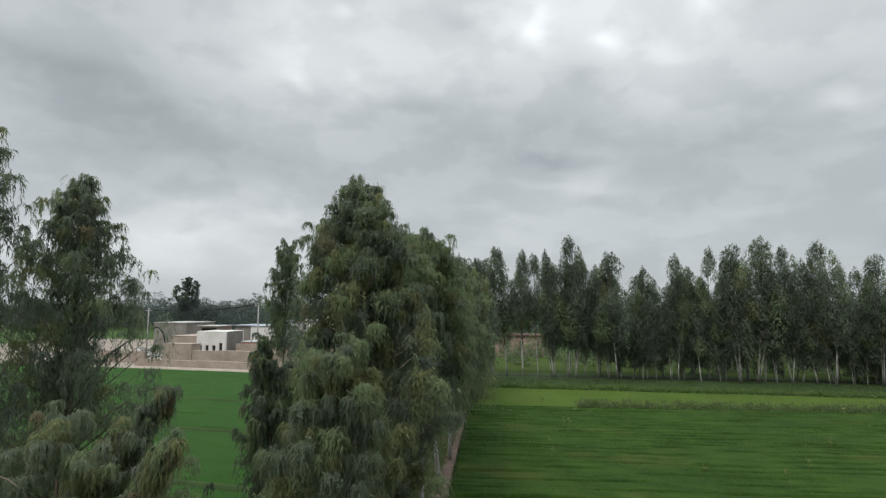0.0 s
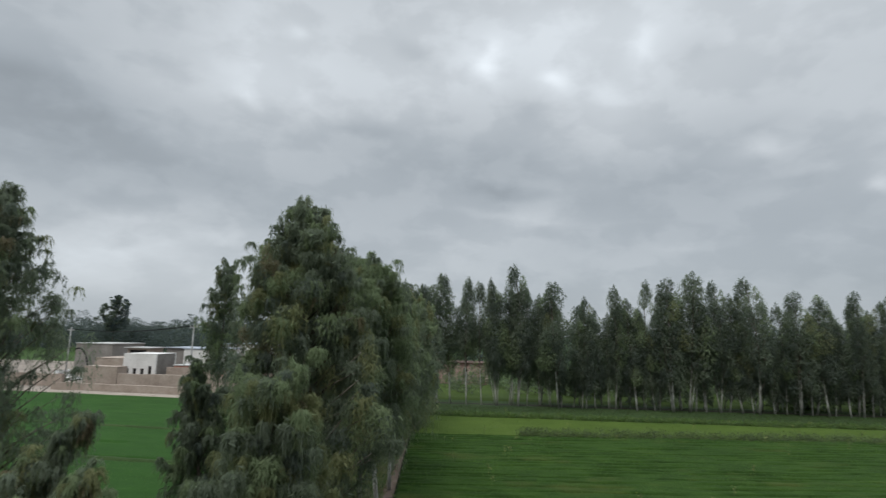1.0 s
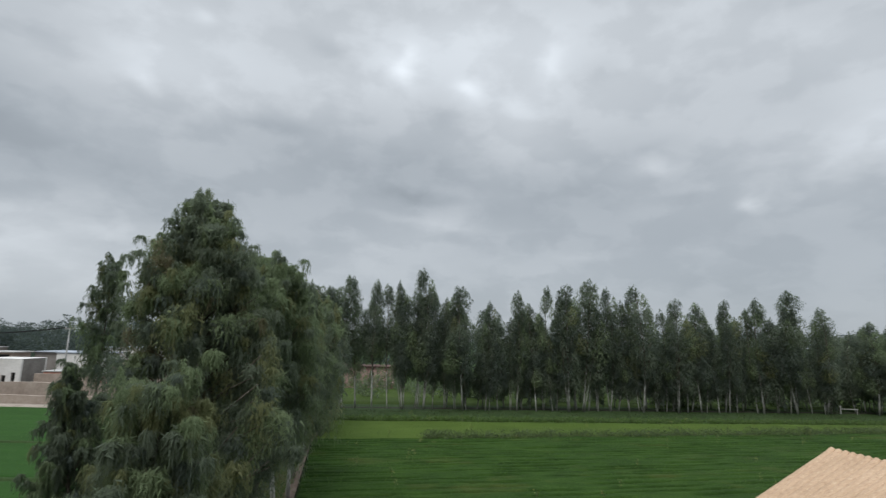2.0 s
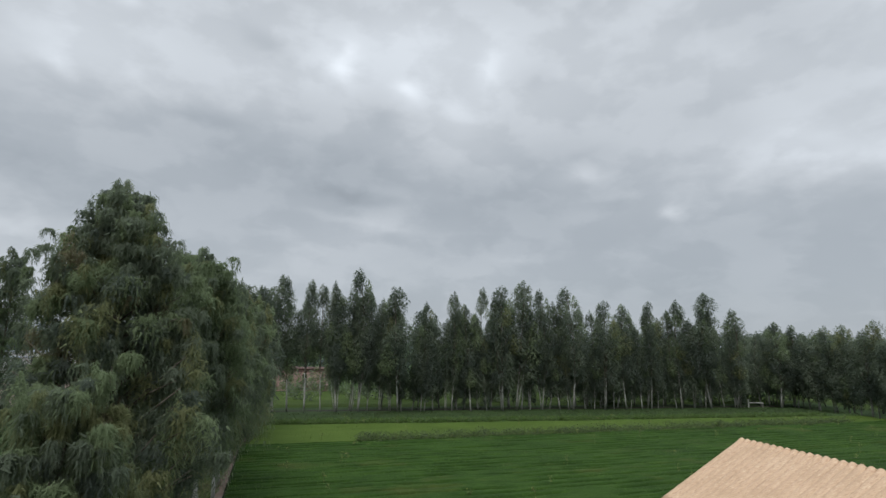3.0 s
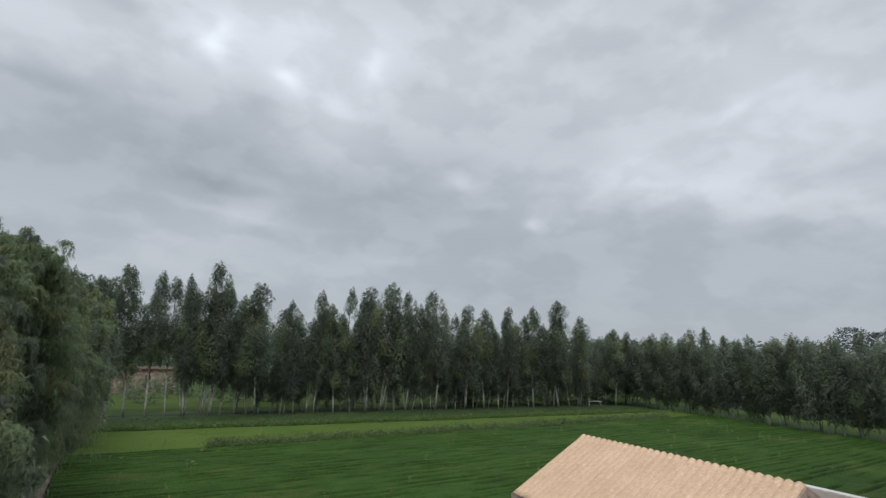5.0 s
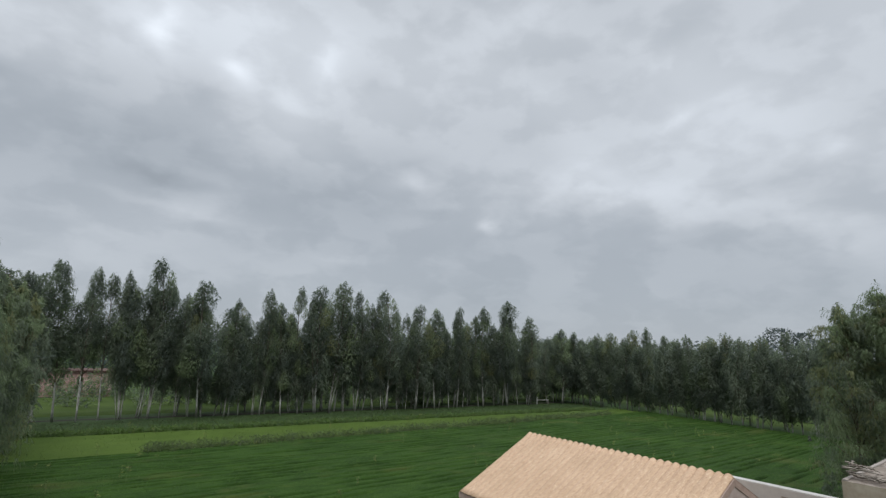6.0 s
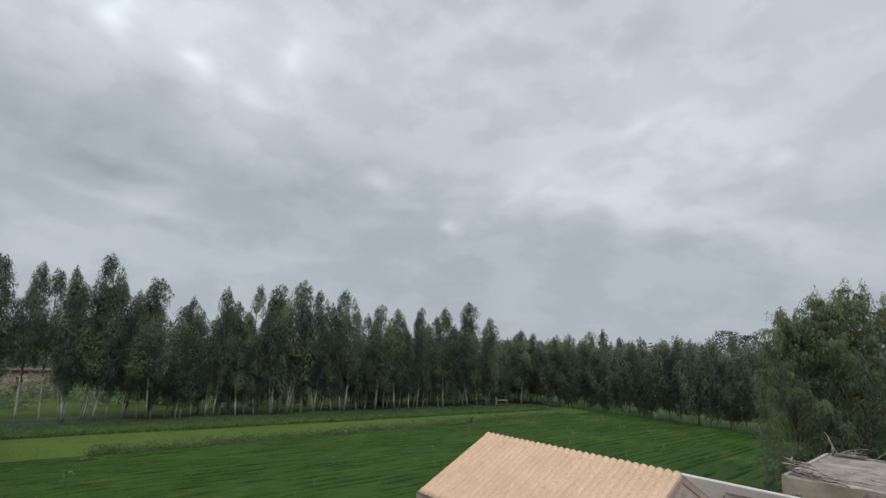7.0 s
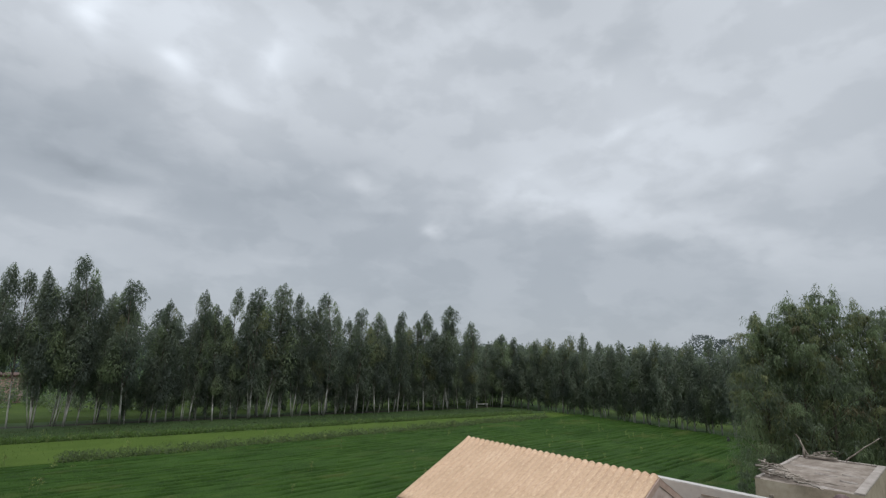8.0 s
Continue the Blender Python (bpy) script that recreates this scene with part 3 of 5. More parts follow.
def rows_of_trees():
    rng = random.Random(5)
    far_leaf, back_leaf = (0.19, 0.072), (0.22, 0.10)
    slim, low, slim_back, low_back, high = [], [], [], [], []
    in_row, at_side = "trees along the far field edge", "trees along the side field edge"
    greens = [LEAF_DARK, LEAF, LEAF_LIGHT, LEAF_OLIVE]
    for i in range(8):
        slim.append(belt_tree("poplar_gum", "slender gum tree with pale bare stem in a shelter belt", 20 + i, 12.0, 2.3 + 0.6 * (i % 3), 1.4 + 0.17 * (i % 3), greens,
                              (4 + i % 3, 4, 1.6, 0.5), far_leaf, 1.05, 0.10 + 0.1 * (i % 4), group=in_row))
    for i in range(3):
        slim_back.append(belt_tree("poplar_gum", "gum tree with dark foliage inside the shelter belt", 30 + i, 12.0, 1.7 + 0.5 * i, 1.5, greens[:2],
                                   (5, 3), back_leaf, 0.6, 0.1, 0.05, in_row))
    for i in range(5):
        low.append(belt_tree("bushy_gum", "bushy gum tree with drooping grey-green foliage in a belt", 40 + i, 9.5, 1.3 + 0.55 * (i % 4), 1.55, [LEAF, LEAF_DARK, LEAF_OLIVE, LEAF_LIGHT],
                             (5, 1, 1.2, 2), far_leaf, 1.0, 0.1, 0.06, at_side))
    for i in range(2):
        low_back.append(belt_tree("bushy_gum", "gum tree with dark foliage inside the side belt", 50 + i, 9.5, 2.0 + 0.5 * i, 1.6, [LEAF, LEAF_DARK],
                                  (4, 2), back_leaf, 0.55, 0.05, 0.05, at_side))
    for i in range(3):
        high.append(belt_tree("poplar_gum", "gum tree with a high crown on a pale bare stem", 36 + i, 12.0, 4.3 + 0.5 * i, 1.45, greens[:3],
                              (4, 5, 0.6), far_leaf, 1.0, 0.3, group=in_row))
    used = set()

    tops = {}

    def put(kinds, x, y, h, wide):
        ob = next((k for k in kinds if id(k) not in used), kinds[rng.randrange(len(kinds))])
        if ob.name not in tops:
            tops[ob.name] = max(v.co.z for c in ob.children if c.name.startswith("crown") for v in c.data.vertices)
        s = h / tops[ob.name]
        w = wide * rng.uniform(0.88, 1.15)
        m = Matrix.LocRotScale((x, y, 0), Euler((rng.uniform(-0.05, 0.05), rng.uniform(-0.05, 0.05), rng.uniform(0, 6.28))), (w, w, s))
        if id(ob) in used:
            copy_thing(ob, m @ Matrix.Diagonal((1 / ob.scale.x, 1 / ob.scale.y, 1 / ob.scale.z, 1)))
        else:
            used.add(id(ob))
            ob.matrix_basis = m

    for x, h in NORTH_ROW:
        put(high if x < -5 else slim, x * belt_line(x) / 57.0, belt_line(x) + rng.uniform(-0.3, 0.5), 7.3 + (h - 6.75) * belt_line(x) / 57.0, rng.uniform(1.0, 1.5))
    x = -14.2
    while x < -3.0:
        x += rng.uniform(1.2, 1.7)
        put(high, x, belt_line(x) + 0.6 + rng.uniform(-0.3, 1.0), rng.uniform(11.0, 12.9), rng.uniform(0.95, 1.15))
    # lower trees between the tall ones, and a second line behind
    x = -4.5
    while x < 48.5:
        x += rng.uniform(0.85, 1.4)
        if 43.9 < x < 46.6:
            continue
        near_h = min(NORTH_ROW, key=lambda r: abs(r[0] - x))[1]
        put(slim if x < 0 or rng.random() < 0.45 else slim_back, x, belt_line(x) + 0.6 + rng.uniform(-0.6, 1.0), min(near_h - rng.uniform(0.3, 2.8), 12.4 - 0.02 * abs(x)), rng.uniform(0.8, 1.15))
    x = -1.0
    while x < 50.0:
        x += rng.uniform(1.6, 2.4)
        put(slim_back, x, belt_line(x) + 3.2 + rng.uniform(-0.6, 0.8), rng.uniform(9.2, 11.2) - 0.03 * x, 1.15)
    for y, h in EAST_ROW:
        put(low, 52.6 - 0.03 * (y - 31) + rng.uniform(-0.3, 0.3), y, h + 0.1, 1.0)
    y = 22.0
    while y < 66.0:
        y += rng.uniform(1.1, 1.8)
        put(low_back, 52.2 - 0.03 * (y - 31) + rng.uniform(-0.5, 0.8), y, rng.uniform(7.4, 9.3), 1.0)
    y = 20.0
    while y < 78.0:
        y += rng.uniform(2.9, 4.0)
        put(low_back, 56.4 + rng.uniform(-0.8, 0.8), y, rng.uniform(7.6, 9.4), 1.15)


GREENS = [LEAF, LEAF_DARK, LEAF_OLIVE, LEAF_RUST, LEAF_LIGHT]


def near_trees():
    """The weeping gums along the path between the fields, round the yard and beside the flat-roofed hut."""
    def gum(label, seed, x, y, h, low, spread, limbs, clump, droop, strands, per, leaf, shares, **more):
        build_tree("weeping_gum", label, seed, h, low, spread, limbs, clump, droop, strands, per, leaf, GREENS, shares, pose(x, y, 0), **more)

    path = dict(bark=LIMEWASH, group="trees along the field path")
    gum("tall weeping gum tree with dense drooping foliage beside the path", 1, -6.2, 14.2, 10.5, 2.5, 2.85, 160, 0.46, 1.05, 24, 12, (0.13, 0.022), (6, 1.2, 1.8, 0.5, 2.2), lean=(-0.3, 0.0), tufts=0.1, taper=0.54, ragged=0.1, thin_top=0.4, **path)
    gum("weeping gum tree with whitewashed stem beside the path", 13, -5.75, 17.9, 9.3, 4.0, 2.1, 100, 0.55, 1.1, 26, 11, (0.165, 0.030), (4, 0.1, 1.6, 0.1, 6), tufts=0.1, hearts=False, ragged=0.08, **path)
    gum("weeping gum tree with an open pointed top beside the path", 2, -6.2, 21.7, 10.2, 3.8, 2.5, 104, 0.58, 1.1, 24, 11, (0.185, 0.034), (4, 0.1, 1.6, 0.1, 6), tufts=0.1, hearts=False, lean=(-1.2, 0.0), taper=0.46, **path)
    gum("weeping gum tree with whitewashed stem beside the path", 14, -6.6, 25.0, 8.5, 3.4, 1.9, 70, 0.62, 1.2, 20, 10, (0.20, 0.042), (4, 0.1, 2.0, 0.1, 6), tufts=0.5, hearts=False, **path)
    gum("light green weeping gum tree beside the path", 3, -7.3, 28.4, 9.95, 2.6, 2.2, 70, 0.65, 1.3, 18, 10, (0.22, 0.046), (4, 0.1, 2.6, 0.1, 6), tufts=0.5, hearts=False, lean=(-0.8, 0.0), **path)
    gum("light green weeping gum tree beside the path", 4, -8.1, 34.0, 9.8, 2.4, 2.2, 62, 0.65, 1.3, 16, 9, (0.27, 0.055), (4, 0.5, 2, 0.2, 4), tufts=0.5, lean=(-0.4, 0.0), **path)
    gum("weeping gum tree with pale green foliage beside the path", 5, -8.9, 40.0, 9.55, 2.2, 2.3, 48, 0.75, 1.3, 15, 8, (0.29, 0.065), (4, 1, 1.4, 0.2, 3), tufts=0.5, **path)
    gum("weeping gum tree at the end of the path", 6, -9.8, 46.0, 9.25, 2.2, 2.3, 46, 0.75, 1.2, 15, 8, (0.29, 0.07), (4, 3, 1, 0.2, 1), tufts=0.5, **path)
    gum("young weeping gum with yellowish drooping sprays", 7, -5.1, 10.0, 6.2, 0.6, 1.75, 70, 0.5, 1.35, 34, 14, (0.12, 0.016), (4, 0.4, 4, 0.3, 4), tufts=0.1)
    gum("narrow dark gum sapling leaning over the field", 8, -7.35, 12.0, 6.25, 0.4, 1.05, 66, 0.36, 0.8, 18, 11, (0.14, 0.024), (7, 1.5, 0.6, 0.1, 1.8), hearts=False, lean=(-0.75, 0.1), taper=0.6)
    gum("slender gum tree with a thin hanging crown", 9, -16.2, 26.0, 10.5, 5.0, 1.25, 44, 0.5, 1.3, 12, 9, (0.20, 0.040), (6, 1, 0.8, 0, 2), bark=BARK_DARK, hearts=False)
    gum("tall weeping gum tree with dark hanging foliage", 10, -13.0, 11.0, 10.4, 2.4, 2.9, 104, 0.48, 1.15, 18, 12, (0.14, 0.024), (6, 2, 0.8, 0.1, 1.5), tufts=0.1, taper=0.72, hearts=False)
    gum("tall dark weeping gum tree at the yard's edge", 11, -13.1, 8.6, 11.1, 1.5, 1.8, 66, 0.5, 1.2, 16, 12, (0.14, 0.024), (5, 5, 0.3, 0, 0.4), tufts=0.1, hearts=False)
    gum("low weeping gum with spreading grey-green sprays", 12, -9.5, 8.0, 5.0, 0.5, 3.0, 62, 0.44, 0.95, 40, 14, (0.105, 0.017), (5, 0.6, 1.6, 0.4, 2.4), bark=BARK, ragged=0.4, hearts=False)
    gum("young gum leaning over the field with a drooping tip", 15, -11.4, 8.3, 5.6, 2.2, 0.40, 24, 0.38, 0.8, 36, 12, (0.11, 0.016), (4, 0.8, 2.5, 0.8, 2), lean=(3.3, 0.6), taper=0.6, hearts=False)
    gum("young olive-brown gum leaning over the field with drooping tip", 16, -10.2, 7.0, 4.8, 1.8, 0.36, 22, 0.36, 0.7, 36, 12, (0.10, 0.016), (3, 0.6, 3.5, 1.4, 1.5), lean=(3.3, 1.0), taper=0.6, hearts=False)
    for k, (x, y, h, s) in enumerate([(28.7, 14.3, 9.4, 2.7), (29.2, 12.8, 10.0, 2.7), (30.1, 12.0, 10.3, 2.9), (31.2, 10.6, 9.8, 2.9), (32.2, 9.6, 9.5, 2.7)]):
        gum("dense gum tree with drooping olive-green foliage behind the hut", 60 + k, x, y, h, 0.8, s * 0.92, 54, 0.76, 1.2, 17, 10, (0.175, 0.040), (4, 0.1, 2.4, 0.3, 4.5), group="trees behind the hut", tufts=0.3, thin_top=0.4, hearts=False)


def far_woods():
    """Distant tree belts, too many to count, and one tall round tree in front of them."""
    rng = np.random.default_rng(9)
    quads = []

    def clump_tree(x, y, h, w, n, leaf=1.1):
        u = rng.uniform(0.12, 1, n)
        r = w * np.sqrt(np.clip(1 - (1.7 * u - 0.75) ** 2, 0.05, 1)) * rng.uniform(0.3, 1, n)
        a = rng.uniform(0, 6.28, n)
        at = np.stack([x + r * np.cos(a), y + r * np.sin(a), h * u], 1)
        way = rng.normal(size=(n, 3)) + np.array([0, 0, -0.4])
        quads.append(leaves_at(rng, at, way, leaf, leaf * 0.6))

    for i in range(170):
        x = rng.uniform(-215, -60)
        clump_tree(x, 128 + rng.uniform(0, 22), rng.uniform(5.2, 7.8) + 1.2 * math.sin(x * 0.21) + (3.6 if -140 < x < -117 and rng.random() < 0.6 else 0), rng.uniform(2.2, 3.6), 480, 0.42)
    for i in range(190):
        clump_tree(rng.uniform(-70, 120), 96 + rng.uniform(0, 18), rng.uniform(7.8, 10.2), rng.uniform(2.4, 3.6), 260, 0.5)
    for i in range(80):
        clump_tree(rng.uniform(78, 100), rng.uniform(-20, 110), rng.uniform(8.0, 10.0), rng.uniform(2.2, 3.4), 260, 0.5)
    for x, y, h, w in ((87.0, 52.0, 11.9, 4.6), (90.5, 50.0, 11.3, 3.6), (97.0, 48.0, 11.6, 2.2)):  # broad trees above the side belt
        clump_tree(x, y, h, w, 2600, 0.36)
    for i in range(170):
        clump_tree(rng.uniform(-240, -60), 152 + rng.uniform(0, 20), rng.uniform(5.8, 8.0), rng.uniform(3.0, 4.4), 210, 0.9)
    for i in range(120):
        x = rng.uniform(-420, 40)
        clump_tree(x, 300 + rng.uniform(0, 60), rng.uniform(9, 14), rng.uniform(4, 7), 260, 0.9)
    quads_far = len(quads)
    for i in range(210):
        clump_tree(rng.uniform(1, 49), 62.5 + rng.uniform(0, 13), rng.uniform(1.0, 3.4), rng.uniform(0.7, 1.5), 75, 0.42)
    for i in range(80):
        clump_tree(rng.uniform(-18, 2), 63.0 + rng.uniform(0, 15.0), rng.uniform(0.9, 3.0), rng.uniform(0.4, 0.9), 60, 0.3)
    for i in range(34):  # slim shrubs before the pink building
        clump_tree(rng.uniform(-17, -5), rng.uniform(75.4, 77.2), rng.uniform(2.0, 3.9), rng.uniform(0.25, 0.6), 95, 0.2)
    for i in range(90):
        clump_tree(60 + rng.uniform(2, 12), rng.uniform(18, 64), rng.uniform(0.8, 2.2), rng.uniform(0.8, 1.5), 50, 0.5)
    q = np.concatenate(quads[quads_far:])
    tagged(leaf_mesh("undergrowth", q, [LEAF_LIGHT, LEAF, WEED, LEAF_DARK], np.repeat(rng.integers(0, 4, (len(q) + 9) // 10), 10)[:len(q)]), "shrubs and weeds growing behind the tree belts", "shrubs", kind="stuff")
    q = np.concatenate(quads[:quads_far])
    tagged(leaf_mesh("distant_wood", q, [LEAF_HAZED], np.zeros(len(q))), "distant woods beyond the fields, blue haze put into their colour", "woods", kind="stuff")
    build_tree("round_tree", "tall broadleaf tree with a rounded crown above the woods", 80, 15.6, 7.0, 4.4, 30, 1.1, 0.4, 9, 6, (0.42, 0.22), [LEAF_DARK, LEAF_HAZED], (3, 2),
               pose(-112.6, 129.0, 0), BARK_DARK, 6, profile="round")


# ------------------------------------------------------------------ ground and fields
def west_edge(y):
    return -5.3 - 0.146 * (y - 20.7)


def east_edge(y):
    return 51.4 - 0.03 * (y - 31)


def crop_sheet(name, label, mat, x_of, y0, y1, nx, ny, height, kind="stuff", warp=lambda x, y: y):
    """A crop's closed canopy: a sheet over the field that dips into its furrows, with sides down to the soil."""
    verts, faces = [], []
    for j in range(ny + 1):
        y = y0 + (y1 - y0) * j / ny
        a, b = x_of(y)
        for i in range(nx + 1):
            x = a + (b - a) * i / nx
            edge = i in (0, nx) or j in (0, ny)
            verts.append((x, warp(x, y), 0.012 if edge else height(x, y)))
    for j in range(ny):
        for i in range(nx):
            k = j * (nx + 1) + i
            faces.append((k, k + 1, k + nx + 2, k + nx + 1))
    ob = part(name, (verts, faces), mat)
    return tagged(smooth(ob), label, "crop", kind=kind)


FURROWS = []
_r = random.Random(3)
_y = 4.5
while _y < 42.5:
    FURROWS.append((_y, _r.uniform(0.11, 0.2), _r.uniform(0.85, 1.0), _r.uniform(0, 50)))
    _y += _r.uniform(0.55, 1.15)


def wheat_height(x, y):
    h = 0.42 + 0.05 * noise.noise((x * 0.25, y * 0.6, 1.0)) + 0.03 * noise.noise((x * 1.1, y * 2.2, 4.0)) + 0.025 * noise.noise((x * 2.6, y * 4.6, 8.0))
    bend = 0.25 * noise.noise((x * 0.06, y * 0.05, 9.0)) + 0.02 * x * 0.4
    for fy, half, depth, seed in FURROWS:
        d = abs(y - fy - bend)
        if d < half:
            broken = min(1.0, max(0.0, 0.62 + 2.6 * noise.noise((x * 0.27 + seed, fy, 2.0))))
            h -= 0.36 * depth * broken * (1 - (d / half) ** 2)
    return max(h, 0.04)


def blades(rng, count, x_of, y0, y1, top, length, width, floor=0.0, warp=lambda x, y: y):
    y = rng.uniform(y0, y1, count)
    ab = np.array([x_of(v) for v in y])
    x = ab[:, 0] + (ab[:, 1] - ab[:, 0]) * rng.uniform(0.004, 0.996, count)
    z = np.array([top(p, q) for p, q in zip(x, y)]) - 0.06
    keep = z > floor - 0.06
    x, y, z, count = x[keep], y[keep], z[keep], int(keep.sum())
    y = warp(x, y)
    way = rng.normal(scale=0.8, size=(count, 3))
    way[:, 2] = rng.uniform(0.5, 1.2, count)
    return leaves_at(rng, np.stack([x, y, z], 1), way, length, width)


def in_wheat(x, y):
    f = (y - 12.0) / 30.6
    return y - 4.4 * f + (0.20 - 0.03 * f) * x


def in_strip(x, y):
    f = (y - 42.75) / 5.75
    return (1 - f) * (38.35 + 0.17 * x) + f * (46.2 + 0.08 * x)


def in_verge(x, y):
    f = (y - 49.0) / 6.6
    return (1 - f) * (46.35 + 0.08 * x) + f * (54.3 + 0.08 * x)


def in_belt(x, y):
    return y - 1.25 + 0.08 * x


def fields():
    rng = np.random.default_rng(4)
    bm = bmesh.new()
    bmesh.ops.create_grid(bm, x_segments=24, y_segments=24, size=2400)
    tagged(part("ground", bm, GROUND), "flat green farmland reaching to the horizon", "ground", kind="structure")
    main = lambda y: (west_edge(y) + 0.1, east_edge(y))
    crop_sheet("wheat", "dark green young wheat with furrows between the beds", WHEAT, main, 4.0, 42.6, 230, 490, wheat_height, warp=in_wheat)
    q = np.concatenate([blades(rng, 62000, main, 8.0, 30.0, wheat_height, 0.17, 0.026, 0.27, in_wheat), blades(rng, 20000, main, 30.0, 42.4, wheat_height, 0.17, 0.045, 0.27, in_wheat)])
    tagged(leaf_mesh("wheat_blades", q, [BLADE], np.zeros(len(q))), "green wheat blades standing above the crop", "crop", kind="stuff")
    pale = lambda x, y: 0.34 + 0.06 * noise.noise((x * 0.3, y * 0.8, 3.0))
    crop_sheet("fodder_crop", "pale yellow-green fodder strip along the far side", MUSTARD, main, 42.75, 48.5, 90, 40, pale, warp=in_strip)
    q = blades(rng, 5000, main, 42.9, 48.4, pale, 0.18, 0.05, warp=in_strip)
    tagged(leaf_mesh("fodder_blades", q, [BLADE_PALE], np.zeros(len(q))), "yellow-green fodder plants of the far strip", "crop", kind="stuff")
    verge = lambda x, y: max(0.05, 0.12 + 0.30 * math.exp(-((y - 49.7) / 0.45) ** 2) + 0.10 * noise.noise((x * 0.5, y * 0.9, 7.0)) - 0.10 * math.exp(-((y - 50.9) / 0.5) ** 2))
    crop_sheet("grass_verge", "rough grassy bank in front of the tree belt", VERGE, lambda y: (west_edge(y) - 0.6, east_edge(y) + 0.5), 49.0, 55.6, 90, 46, verge, warp=in_verge)
    q = blades(rng, 15000, lambda y: (west_edge(y), east_edge(y)), 49.1, 55.4, verge, 0.26, 0.07, warp=in_verge)
    tagged(leaf_mesh("verge_grass", q, [BLADE_ROUGH], np.zeros(len(q))), "rough grass on the bank", "grass", kind="stuff")
    part_soil = crop_sheet("belt_floor", "shaded weedy ground under the tree belt", VERGE, lambda y: (-16.0, 56.0), 55.6, 60.6, 60, 10, lambda x, y: 0.03 + 0.03 * noise.noise((x * 0.4, y * 0.6, 1)), "structure", in_belt)
    # a narrow dark strip lying a little above the belt floor
    crop_sheet("ditch", "narrow dark strip along the stems", DARK_STRIP, lambda y: (-15.5, 50.0), 57.6, 58.3, 60, 3, lambda x, y: 0.10 + 0.02 * noise.noise((x, y, 1)), "structure", in_belt)["category"] = "ditch"
    part_soil["category"] = "ground"
    crop_sheet("clover", "bright yellow-green fodder field beyond the belt", FODDER, lambda y: (-45.0, 56.0), 61.0, 77.0, 90, 30, lambda x, y: 0.22 + 0.04 * noise.noise((x * 0.4, y * 0.7, 5.0)), warp=in_belt)
    crop_sheet("clover", "green fodder field behind the side belt", FODDER, lambda y: (57.8, 76.0), 12.0, 74.0, 20, 60, lambda x, y: 0.20 + 0.04 * noise.noise((x * 0.4, y * 0.7, 5.0)))
    # weeds in a broken line between the crops, and tall weeds that stand out of the wheat
    q = []
    for i in range(620):
        x = rng.uniform(-1.0, 44.0)
        if noise.noise((x * 0.13, 1.7, 3.3)) < (-0.15 if x < 6 else -0.42):
            continue
        y = 38.4 + 0.17 * x + rng.normal(0, 0.35)
        h = rng.uniform(0.45, 0.9)
        n = 36
        at = np.stack([x + rng.normal(0, 0.24, n), y + rng.normal(0, 0.24, n), rng.uniform(0.15, h, n)], 1)
        q.append(leaves_at(rng, at, rng.normal(size=(n, 3)) + np.array([0, 0, 0.6]), 0.17, 0.07))
    first = sum(len(v) for v in q)
    for i in range(2400):
        x = rng.uniform(-9.0, 46.0)
        y = 46.45 + 0.08 * x + abs(rng.normal(0, 0.6))
        n = 12
        at = np.stack([x + rng.normal(0, 0.12, n), y + rng.normal(0, 0.1, n), rng.uniform(0.05, rng.uniform(0.35, 0.65), n)], 1)
        q.append(leaves_at(rng, at, rng.normal(size=(n, 3)) + np.array([0, 0, 0.6]), 0.22, 0.07))
    q = np.concatenate(q)
    tagged(leaf_mesh("weed_hedge", q, [BLADE_ROUGH, WEED, BLADE], rng.integers(0, 2, len(q)) + (np.arange(len(q)) > first)), "straggling line of leafy weeds between two crops", "weeds", kind="stuff")
    stems, flowers = [], []
    for i in range(75):
        y = rng.uniform(22, 48)
        x = rng.uniform(west_edge(y) + 1, 44)
        h = rng.uniform(0.55, 1.15)
        sway = rng.normal(0, 0.08, 2)
        stems.append(([(x, y, 0.02), (x + sway[0] * 0.5, y + sway[1] * 0.5, h * 0.6), (x + sway[0], y + sway[1], h)], [0.008, 0.006, 0.004]))
        n = 26
        at = np.stack([x + sway[0] + rng.normal(0, 0.06, n), y + sway[1] + rng.normal(0, 0.06, n), h - np.abs(rng.normal(0, 0.24, n))], 1)
        flowers.append(leaves_at(rng, at, rng.normal(size=(n, 3)) + np.array([0, 0, 0.7]), 0.09, 0.05))
    tagged(part("weed_stems", tubes(stems, 4), STALK), "thin pale stems of flowering weeds in the wheat", "weeds", kind="stuff")
    q = np.concatenate(flowers)
    tagged(leaf_mesh("weed_flowers", q, [FLOWER, WEED], (rng.random(len(q)) > 0.45).astype(int)), "small yellowish flower heads of tall weeds", "weeds", kind="stuff")
    # the path between the fields
    crop_sheet("field_path", "bare brown earth path between the fields", SOIL, lambda y: (west_edge(y) - 0.95, west_edge(y) - 0.05), 8.0, 54.0, 6, 90,
               lambda x, y: 0.03 + 0.03 * noise.noise((x * 1.3, y * 1.1, 2.0)), "structure")["category"] = "path"
    # rough grass on both sides of the path
    q = np.concatenate([blades(rng, 5000, lambda y: (west_edge(y) - 0.25, west_edge(y) + 0.5), 10.0, 50.0, lambda x, y: 0.16, 0.32, 0.05),
                        blades(rng, 9000, lambda y: (west_edge(y) - 3.2, west_edge(y) - 0.8), 10.0, 50.0, lambda x, y: 0.10, 0.32, 0.05)])
